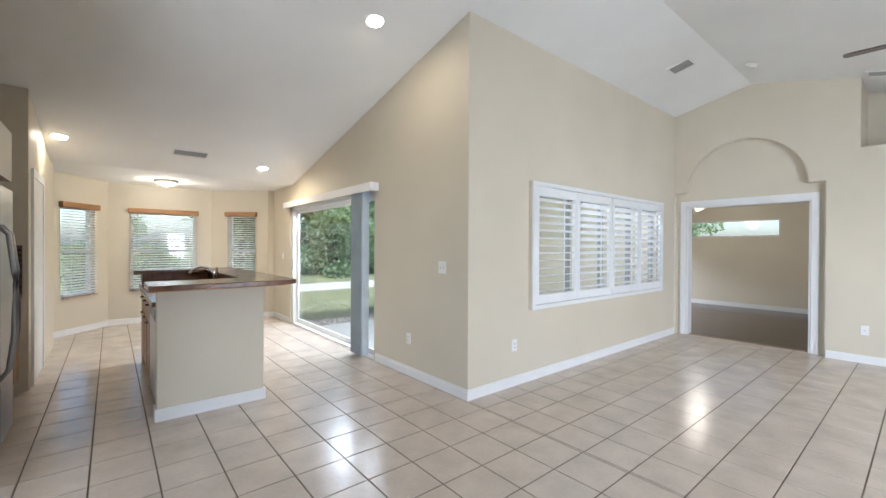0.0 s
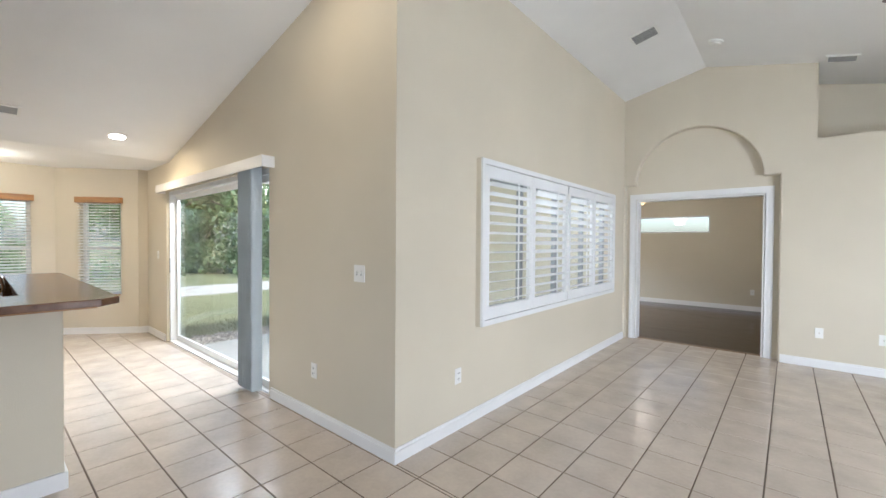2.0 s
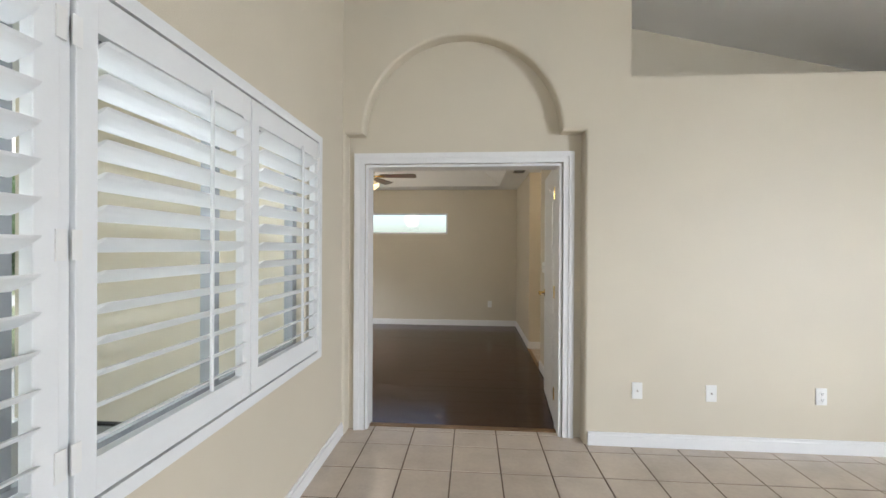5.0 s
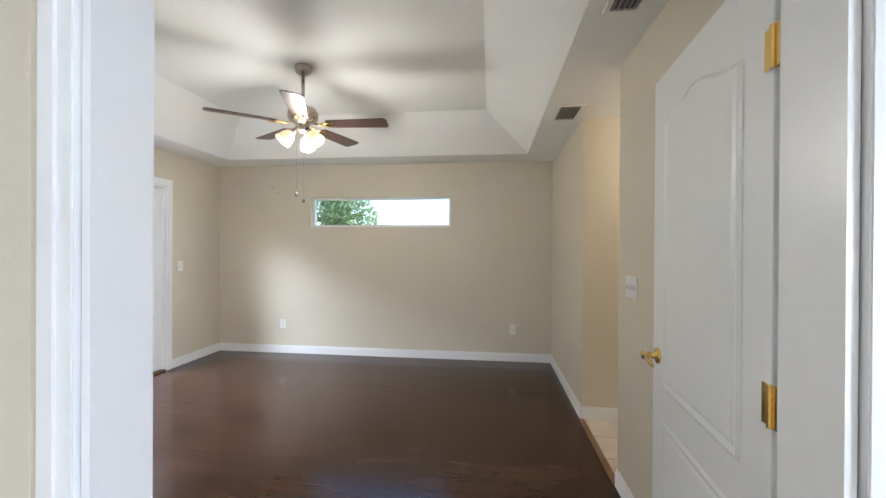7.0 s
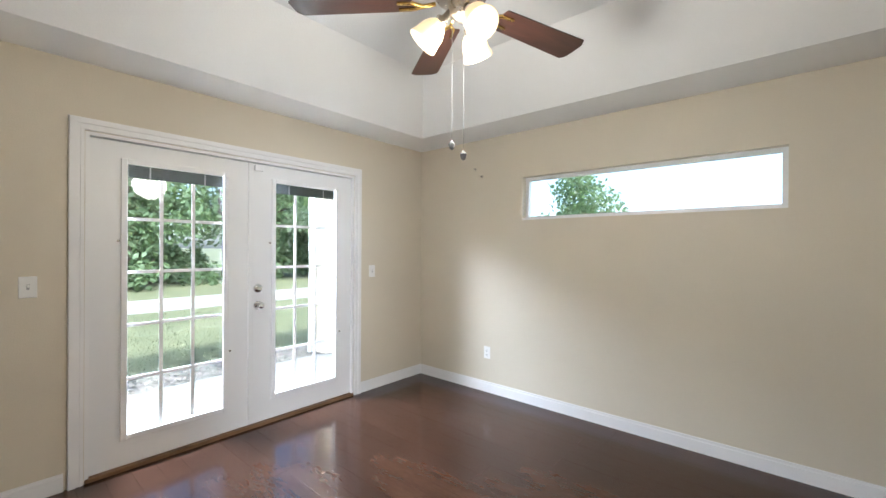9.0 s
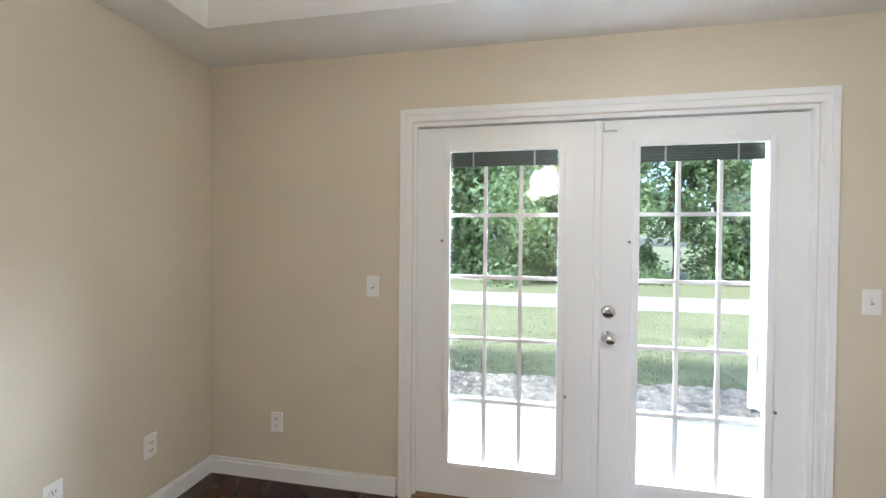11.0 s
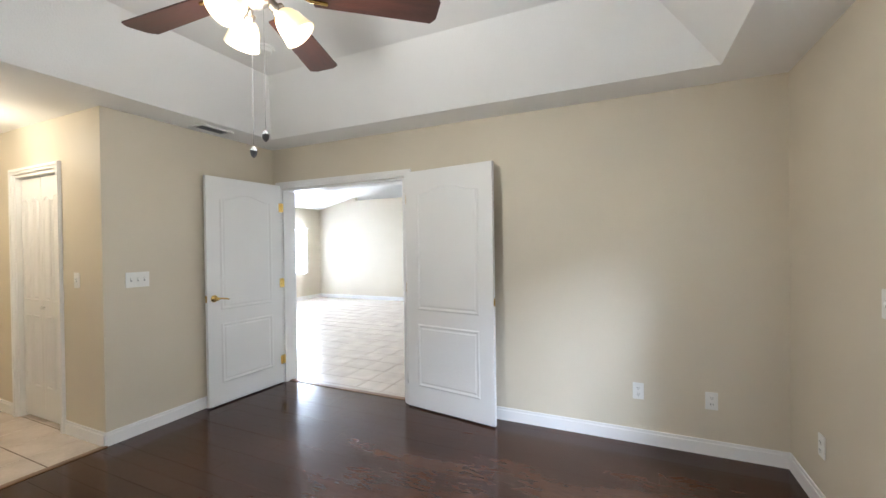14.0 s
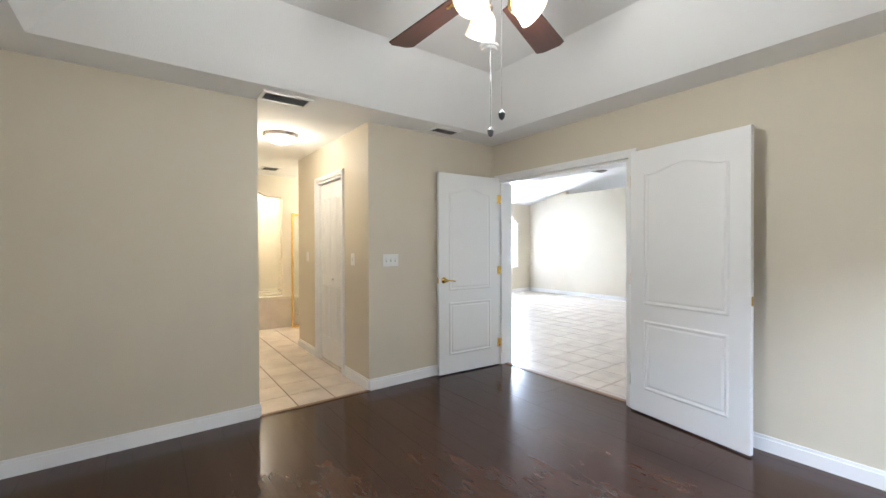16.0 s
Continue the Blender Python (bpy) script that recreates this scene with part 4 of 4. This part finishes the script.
def island():
    t = thing("kitchen_island", pose(-1.2, -1.8, 0), "beige painted kitchen island with oak cabinet fronts", "kitchen island")
    boxes("end_wall", [(-.13, 0, -.385, .405, -.005, 1.045)], WALL, t, bevel=0.006)
    boxes("knee_wall", [(-2.1, -.13, .29, .405, -.005, 1.045), (-2.1, -1.98, -.385, .29, -.005, 1.045)], WALL, t)
    boxes("base_trim", [(0, .014, -.399, .419, -.005, .095), (-2.1, 0, .405, .419, -.005, .095), (-.13, 0, -.399, -.385, -.005, .095)], TRIM, t, "white baseboard")
    boxes("cabinet_body", [(-1.98, -.13, -.36, .29, .09, .875), (-1.98, -.13, -.30, .29, -.005, .09)], OAK, t)
    for k in range(3):
        cabinet_front(t, -1.98 + .40 * k, -1.58 + .40 * k, -.36, -1)
    dw = boxes("dishwasher", [(-.77, -.15, -.385, -.36, .1, .86)], STEEL, t, "stainless dishwasher front", bevel=0.004)
    boxes("control_strip", [(-.76, -.16, -.388, -.384, .76, .85)], BLACK, dw)
    return t


island()


def bar_top():
    t = thing("island_worktop", pose(-1.2, -1.8, 0), "brown laminate worktop with raised bar on the kitchen island", "worktop")
    bm = bmesh.new()
    prism(bm, [(.33, -.46), (.33, .52), (.24, .61), (-2.16, .61), (-2.16, -.46), (-1.92, -.46), (-1.92, .24), (-.16, .24), (-.16, -.46)], 'z', 1.045, 1.085)
    soften(bm, 0.006)
    part("raised_bar", bm, COUNTER, t)
    boxes("bar_edge", [(.30, .332, -.462, .50, 1.040, 1.047), ], VALW, t, "orange oak edge band")
    boxes("lower_counter", [(-1.98, -1.42, -.41, .29, .877, .917), (-.62, -.13, -.41, .29, .877, .917), (-1.42, -.62, -.41, -.30, .877, .917), (-1.42, -.62, .17, .29, .877, .917)], COUNTER, t, bevel=0.004)
    boxes("splash", [(-1.975, -.135, .28, .2895, .917, 1.044), (-1.979, -1.965, -.38, .28, .917, 1.044), (-.145, -.131, -.38, .28, .917, 1.044)], COUNTER, t)


bar_top()


def sink():
    t = thing("kitchen_sink", pose(-2.22, -1.865, .917), "dark kitchen sink set in the brown worktop", "sink")
    boxes("basin", [(-.40, .40, -.235, .235, -.19, -.18), (-.40, -.385, -.235, .235, -.18, .006), (.385, .40, -.235, .235, -.18, .006), (-.385, .385, -.235, -.22, -.18, .006), (-.385, .385, .22, .235, -.18, .006)], BLACK, t)
    f = thing("kitchen_faucet", pose(-2.22, -1.60, .917), "curved chrome faucet at the kitchen sink", "faucet")
    bm = bmesh.new()
    lathe(bm, [(.032, 0), (.030, .01), (.022, .015), (.020, .09), (.012, .10)], None, 16)
    part("base", bm, CHROME, f, smooth=True)
    bm = bmesh.new()
    tube(bm, [(0, 0, .08), (-.01, -.02, .17), (-.03, -.07, .225), (-.05, -.14, .235), (-.06, -.20, .205), (-.062, -.23, .17)], .013, 10)
    part("spout", bm, CHROME, f, smooth=True)
    bm = bmesh.new()
    tube(bm, [(0, 0, .09), (.03, .01, .15), (.07, .0, .21), (.10, -.01, .235)], .009, 8)
    part("lever", bm, CHROME, f, smooth=True)


sink()


def fridge():
    t = thing("refrigerator", pose(-1.20, -3.40, 0), "stainless side-by-side refrigerator with curved handles", "refrigerator")
    boxes("body", [(-.46, .46, -.34, .30, .02, 1.76)], BLACK, t, "dark cabinet sides", bevel=0.01)
    for a, b in ((-.455, -.005), (.005, .455)):
        d = boxes("door", [(a, b, .305, .385, .06, 1.77)], STEEL, t, bevel=0.012)
        x = b - .05 if b < 0.1 else a + .05
        bm = bmesh.new()
        tube(bm, [(x, .385, .50), (x, .43, .56), (x, .455, .80), (x, .46, 1.0), (x, .455, 1.2), (x, .43, 1.44), (x, .385, 1.50)], .014, 8)
        part("handle", bm, STEEL, d, "curved steel handle", True)
    dp = boxes("dispenser", [(.12, .35, .384, .389, .95, 1.35)], BLACK, t, "black water dispenser", bevel=0.002)
    boxes("panel", [(.14, .33, .388, .393, 1.24, 1.33)], GREY, dp)
    boxes("grille", [(-.44, .44, .30, .33, .0, .06)], BLACK, t)
    boxes("hinge_cover", [(.36, .45, .30, .38, 1.765, 1.80)], GREY, t, bevel=0.005)


fridge()


def base_cabinets():
    t = thing("base_cabinet", pose(-2.23, -3.74, 0), "oak base cabinet beside the refrigerator", "cabinet")
    boxes("body", [(-.545, .545, 0, .60, .09, .875), (-.545, .545, 0, .53, 0, .09)], OAK, t)
    for k in range(3):
        cabinet_front(t, -.545 + .363 * k, -.182 + .363 * k, .60, 1)
    w = thing("kitchen_worktop", pose(-2.23, -3.74, .877), "brown laminate worktop on the oak cabinets", "worktop")
    boxes("top", [(-.548, .55, 0, .64, 0, .04)], COUNTER, w, bevel=0.005)
    b = thing("backsplash", pose(-2.78, -3.10, .918, 0, 0, -90), "dark glass mosaic backsplash over the worktop", "backsplash")
    boxes("backing", [(0, .64, 0, .006, 0, .45)], GROUT, b)
    me = finish("mosaic_tile", (lambda q: (box(q, 0, .098, .006, .011, 0, .021), q)[1])(bmesh.new()), MOSAIC)
    for r in range(18):
        for c in range(6):
            o = new("mosaic_tile", me)
            o.parent = b
            o.location = (.004 + c * .1005 + (.03 if r % 2 else 0), 0, .004 + r * .0245)


base_cabinets()
structure(boxes("trim_pantry", [(-3.02, -2.94, -3.06, -3.04, 0, 2.12), (-3.78, -3.70, -3.06, -3.04, 0, 2.12), (-3.70, -3.02, -3.06, -3.04, 2.04, 2.12), (-3.70, -3.02, -3.06, -3.05, 0, 2.04)], TRIM), "white pantry door and its casing", "trim")

# ---------- hall and bathroom ----------


def bifold():
    t = thing("bifold_door", pose(2.36, HY0 - .05, 0), "white panelled bifold closet door, closed", "door")
    for k in range(2):
        a = .018 + .342 * k
        l = boxes("door_leaf", [(a + .002, a + .338, -.016, .016, .02, 2.025)], DOORW, t, bevel=0.002)
        for c in range(2):
            u0 = a + .035 + c * .145
            for z0, z1, eb in ((1.0, 1.83, True), (.28, .88, False)):
                bm = bmesh.new()
                ring_panel(bm, eyebrow(u0, u0 + .12, z0, z1, .03) if eb else [(u0, z0), (u0 + .12, z0), (u0 + .12, z1), (u0, z1)], .016, 1, (0, .008, .02, .032), (0, .008, .0003, .006))
                part("panel", bm, DOORW, l)
    bm = bmesh.new()
    lathe(bm, [(.008, 0), (.008, .015), (.017, .022), (.014, .03), (.004, .032)], Matrix.Translation((.33, .016, .95)) @ Matrix.Rotation(radians(-90), 4, 'X'), 12)
    part("knob", bm, DOORW, t, smooth=True)


bifold()
structure(boxes("wall_closet", [(2.30, 3.2, 5.75, 5.80, 0, 2.44)], WALL), "plain closet back wall", "wall")


def tub():
    t = thing("bathtub", pose(5.34, 6.5, 0), "cream bathtub in a tiled surround behind the arch", "bathtub")
    boxes("apron", [(-.125, -.11, -.60, .75, 0, .46)], TILE, t, "beige tiled apron")
    boxes("deck", [(-.14, .91, -.66, .765, .482, .52)], TUBW, t, bevel=0.006)
    boxes("rim", [(.06, .10, -.52, .62, .521, .55), (.74, .78, -.52, .62, .521, .55), (.10, .74, -.52, -.47, .521, .55), (.10, .74, .57, .62, .521, .55)], TUBW, t, bevel=0.008)
    boxes("surround", [(.895, .905, -.66, .765, .52, 2.2), (0.01, .895, -.675, -.665, .52, 2.2)], TUBW, t)
    f = thing("tub_faucet", pose(5.80, 5.835, .80), "chrome tub faucet with lever on the surround", "faucet")
    bm = bmesh.new()
    tube(bm, [(0, 0, 0), (0, .07, .0), (0, .13, -.02), (0, .14, -.045)], .022, 10)
    part("spout", bm, CHROME, f, smooth=True)
    bm = bmesh.new()
    lathe(bm, [(.06, 0), (.058, .012), (.03, .02), (.025, .05), (.01, .055)], Matrix.Translation((0, 0, .22)) @ Matrix.Rotation(radians(-90), 4, 'X'), 18)
    tube(bm, [(0, .045, .22), (0, .06, .27), (0, .065, .31)], .01, 8)
    part("valve", bm, CHROME, f, smooth=True)


tub()


def shower_screen():
    t = thing("shower_screen", pose(5.12, 6.06, 0), "gold framed glass shower screen", "shower screen")
    boxes("frame", [(-.03, 0, -.9, -.87, 0, 1.85), (-.03, 0, -.03, 0, 0, 1.85), (-.03, 0, -.87, -.03, 0, .04), (-.03, 0, -.87, -.03, 1.81, 1.85)], BRASS, t)
    g = boxes("pane", [(-.018, -.012, -.87, -.03, .04, 1.81)], GLASS, t)
    g.visible_shadow = False


shower_screen()
# two wall hooks left on the bedroom wall
for x, z in ((-1.84, 2.17), (-1.76, 2.09)):
    t = thing("wall_hook", pose(x, YN, z), "small dark metal screw hook in the beige wall", "hook", "wall hooks")
    bm = bmesh.new()
    lathe(bm, [(.012, 0), (.011, .006), (.005, .008), (.004, .03)], Matrix.Rotation(radians(90), 4, 'X'), 10)
    part("hook", bm, NICKEL, t)

# ---------- outdoors ----------
for x, y in ((-4.33, 4.75), (-4.33, 8.85)):
    t = thing("patio_column", pose(x, y, -.04), "square cream stucco patio column", "column", "patio columns")
    boxes("shaft", [(-.14, .14, -.14, .14, 0, 2.34)], STUCCO, t, bevel=0.012)
    boxes("base", [(-.16, .16, -.16, .16, 0, .12)], STUCCO, t, bevel=0.01)
t = thing("downspout", pose(-4.62, 8.75, -.14), "white metal downspout beside the column", "downspout")
bm = bmesh.new()
tube(bm, [(0, 0, .05), (0, 0, 2.2), (.03, 0, 2.35), (.12, 0, 2.48), (.14, 0, 2.62)], .04, 8)
part("pipe", bm, WALU, t)

rng = random.Random(7)
bm = bmesh.new()
for k in range(3200):
    x, y = rng.uniform(-5.15, -4.27), rng.uniform(-1.0, 10.0)
    r = rng.uniform(.025, .06)
    m = Matrix.Translation((x, y, -.125 + r * .2)) @ Matrix.Rotation(rng.uniform(0, 6), 4, 'Z') @ Matrix.Diagonal((r * rng.uniform(.8, 1.5), r, r * .6, 1))
    vs = [bm.verts.new(m @ Vector(v)) for v in ((1, 0, 0), (-1, 0, 0), (0, 1, 0), (0, -1, 0), (0, 0, 1), (.7, .7, .3), (-.7, .6, .4), (.6, -.7, .4), (-.7, -.7, .3))]
    for f in ((0, 5, 4), (5, 2, 4), (2, 6, 4), (6, 1, 4), (1, 8, 4), (8, 3, 4), (3, 7, 4), (7, 0, 4)):
        bm.faces.new([vs[i] for i in f])
tagged(part("gravel", bm, ROCK), "grey river stones in a bed along the patio", "gravel", kind="stuff")


def grass_tufts():
    n = 30000
    r = np.random.RandomState(3)
    x = -5.1 - 7.0 * r.rand(n) ** 1.5
    y = r.rand(n) * 22 - 6
    a = r.rand(n) * 6.28
    h = .015 + .03 * r.rand(n)
    dx, dy = np.cos(a) * .006, np.sin(a) * .006
    v = np.stack([np.stack([x - dx, y - dy, np.full(n, -.145)], 1), np.stack([x + dx, y + dy, np.full(n, -.145)], 1), np.stack([x + dy * 3, y - dx * 3, h - .14], 1)], 1).reshape(-1, 3)
    me = bpy.data.meshes.new("grass")
    me.from_pydata(v.tolist(), [], [(3 * i, 3 * i + 1, 3 * i + 2) for i in range(n)])
    me.materials.append(GRASS)
    tagged(new("grass", me), "short green lawn grass blades", "grass", kind="stuff")


grass_tufts()


def leaf_crown(seed, r, h, n):
    q = np.random.RandomState(seed)
    k = 26
    c = q.normal(size=(k, 3)) * (r * .5, r * .5, h * .28)
    size = r * (.25 + .25 * q.rand(k))
    i = q.randint(0, k, n)
    p = q.normal(size=(n, 3))
    p = p / np.linalg.norm(p, axis=1)[:, None] * (q.rand(n, 1) ** .4) * size[i][:, None] + c[i]
    u, w = q.normal(size=(n, 3)), q.normal(size=(n, 3))
    u /= np.linalg.norm(u, axis=1)[:, None]
    w -= (w * u).sum(1)[:, None] * u
    w /= np.linalg.norm(w, axis=1)[:, None]
    s = (.09 + .08 * q.rand(n))[:, None]
    v = np.stack([p - u * s, p + w * s * .5, p + u * s, p - w * s * .5], 1).reshape(-1, 3)
    me = bpy.data.meshes.new("crown")
    me.from_pydata(v.tolist(), [], [(4 * j, 4 * j + 1, 4 * j + 2, 4 * j + 3) for j in range(n)])
    me.materials.append(LEAF)
    return me


def tree(seed, h, r, n):
    q = random.Random(seed)
    t = thing("tree", Matrix(), "leafy green tree at the edge of the lawn", "tree", "trees round the lawn")
    bm = bmesh.new()
    pts = [(0, 0, -.1), (q.uniform(-.1, .1), q.uniform(-.1, .1), h * .25), (q.uniform(-.2, .2), q.uniform(-.2, .2), h * .5), (q.uniform(-.3, .3), q.uniform(-.3, .3), h * .8)]
    tube(bm, pts[:3], .14, 8)
    tube(bm, pts[2:], .09, 7)
    for k in range(6):
        a = q.uniform(0, 6.28)
        z = h * q.uniform(.35, .6)
        tube(bm, [(0, 0, z), (math.cos(a) * r * .3, math.sin(a) * r * .3, z + h * .12), (math.cos(a) * r * .65, math.sin(a) * r * .65, z + h * .2)], .045, 6)
    part("trunk", bm, BARK, t)
    o = new("crown", leaf_crown(seed, r, h, n))
    o.parent = t
    o.location = (0, 0, h * .68)
    return t


T1, T2, T3 = tree(1, 6.5, 2.6, 7000), tree(2, 5.0, 2.4, 6000), tree(3, 3.0, 2.2, 6000)
T1.matrix_basis = pose(-19, 4, -.14)
T2.matrix_basis = pose(-17, 9, -.14)
T3.matrix_basis = pose(-10.0, -2.2, -.14) @ Matrix.Scale(.45, 4)
q = random.Random(11)
for k in range(22):
    y = 2.5 + 1.2 * k + q.uniform(-.6, .6)
    copy_thing((T1, T2, T3)[k % 3], pose(-19.5 + q.uniform(-2.5, 2.5) + 0, y, -.14, 0, 0, q.uniform(0, 360)))
for k in range(3):
    copy_thing((T2, T3, T2)[k % 3], pose(-15 + 3.2 * k, 27 + q.uniform(-2, 2), -.14, 0, 0, q.uniform(0, 360)))
for k in range(9):
    copy_thing((T3, T2, T3)[k % 3], pose(-54 + q.uniform(-2, 2), -26 + 3.4 * k, -.14, 0, 0, q.uniform(0, 360)))


def neighbour(m):
    t = thing("neighbour_house", m, "single-storey white house with a grey hip roof across the lawn", "house")
    boxes("wall", [(-4, 4, -5, 5, 0, 2.8)], HOUSEW, t)
    bm = bmesh.new()
    b = [bm.verts.new(p) for p in ((-4.6, -5.6, 2.75), (4.6, -5.6, 2.75), (4.6, 5.6, 2.75), (-4.6, 5.6, 2.75))]
    r = [bm.verts.new(p) for p in ((0, -1.5, 4.6), (0, 1.5, 4.6))]
    for f in ((b[0], b[1], r[0]), (b[1], b[2], r[1], r[0]), (b[2], b[3], r[1]), (b[3], b[0], r[0], r[1]), (b[3], b[2], b[1], b[0])):
        bm.faces.new(f)
    part("roof", bm, ROOFM, t)
    for y in (-2.5, 1.2):
        w = boxes("window", [(4.0, 4.05, y - .6, y + .6, .9, 2.1)], WALU, t)
        boxes("pane", [(4.05, 4.06, y - .52, y + .52, .98, 1.47), (4.05, 4.06, y - .52, y + .52, 1.53, 2.02)], BLACK, w)


neighbour(pose(-42.4, -17.9, -.14, 0, 0, 12))

# ---------- floor tiles and planks ----------


def tile_floor(parent_name, label, areas, pitch, ox, oy, near, mat):
    """Square tiles on a grid; those inside the near stretch are pieces, the rest one mesh."""
    g, w, wy = 0.008, pitch, 0.3174
    bm = bmesh.new()
    b = box(bm, g / 2, w - g / 2, g / 2, wy - g / 2, -.012, 0)
    bmesh.ops.bevel(bm, geom=[e for e in bm.edges if all(v.co.z > -.001 for v in e.verts)], offset=.002, segments=1, affect='EDGES')
    me = finish("tile", bm, mat)
    floor = bpy.data.objects[parent_name]
    rest_v, rest_f = [], []
    count = 0
    for x0, x1, y0, y1 in areas:
        i0, i1 = math.floor((x0 - ox) / w), math.ceil((x1 - ox) / w)
        j0, j1 = math.floor((y0 - oy) / wy), math.ceil((y1 - oy) / wy)
        for i in range(i0, i1):
            for j in range(j0, j1):
                a, c = ox + i * w, oy + j * wy
                e0, e1, f0, f1 = max(a, x0), min(a + w, x1), max(c, y0), min(c + wy, y1)
                if e1 - e0 < .02 or f1 - f0 < .02:
                    continue
                whole = e1 - e0 > w - .001 and f1 - f0 > wy - .001
                if whole and near(a, c) and count < 300:
                    o = new("tile", me)
                    o.parent = floor
                    o.location = (a, c, 0)
                    count += 1
                else:
                    k = len(rest_v)
                    p, q, r, s = e0 + g / 2, e1 - g / 2, f0 + g / 2, f1 - g / 2
                    d = .002
                    rest_v += [(p, r, -.012), (q, r, -.012), (q, s, -.012), (p, s, -.012), (p, r, -d), (q, r, -d), (q, s, -d), (p, s, -d), (p + d, r + d, 0), (q - d, r + d, 0), (q - d, s - d, 0), (p + d, s - d, 0)]
                    for h in range(4):
                        n = (h + 1) % 4
                        rest_f += [(k + h, k + n, k + 4 + n, k + 4 + h), (k + 4 + h, k + 4 + n, k + 8 + n, k + 8 + h)]
                    rest_f.append((k + 8, k + 9, k + 10, k + 11))
    me2 = bpy.data.meshes.new("tiles")
    me2.from_pydata(rest_v, [], rest_f)
    me2.materials.append(mat)
    o = new("tiles", me2)
    o.parent = floor
    tagged(o, label, kind="stuff")


PITCH = 0.3115
tile_floor("floor_slab", "cream square ceramic floor tiles", [(-6.4, 6.35, -5.45, 0.0), (0.0, 6.35, 0.0, 4.635), (0.0, 2.0, 4.635, 4.70), (-4.6, -1.66, 0, .03), (1.775, 5.22, 4.82, HY1)],
           PITCH, 0.838, 4.105, lambda x, y: -2.6 < x < 2.5 and -2.7 < y < 4.4 and (x > -.1 or y < -.3), TILE)


def plank_floor():
    floor = bpy.data.objects["floor_bedroom"]
    q = random.Random(5)
    w, g = 0.127, 0.0003
    shapes = {}
    y = 4.745
    while y < YN - .005:
        y1 = min(y + w, YN)
        x = XW
        first = True
        while x < 1.735 - .01:
            l = q.choice((.45, .75, .9)) if first else 1.22
            first = False
            x1 = min(x + l, 1.735)
            if 1.735 - x1 < .05:
                x1 = 1.735
            key = (round(x1 - x, 3), round(y1 - y, 3))
            if key not in shapes:
                bm = bmesh.new()
                box(bm, g, key[0] - g, g, key[1] - g, -.010, 0)
                bmesh.ops.bevel(bm, geom=[e for e in bm.edges if all(v.co.z > -.001 for v in e.verts)], offset=.0005, segments=1, affect='EDGES')
                shapes[key] = finish("plank", bm, PLANK)
            o = new("plank", shapes[key])
            o.parent = floor
            o.location = (x, y, q.uniform(-.0004, .0004))
            x = x1
        y = y1


plank_floor()
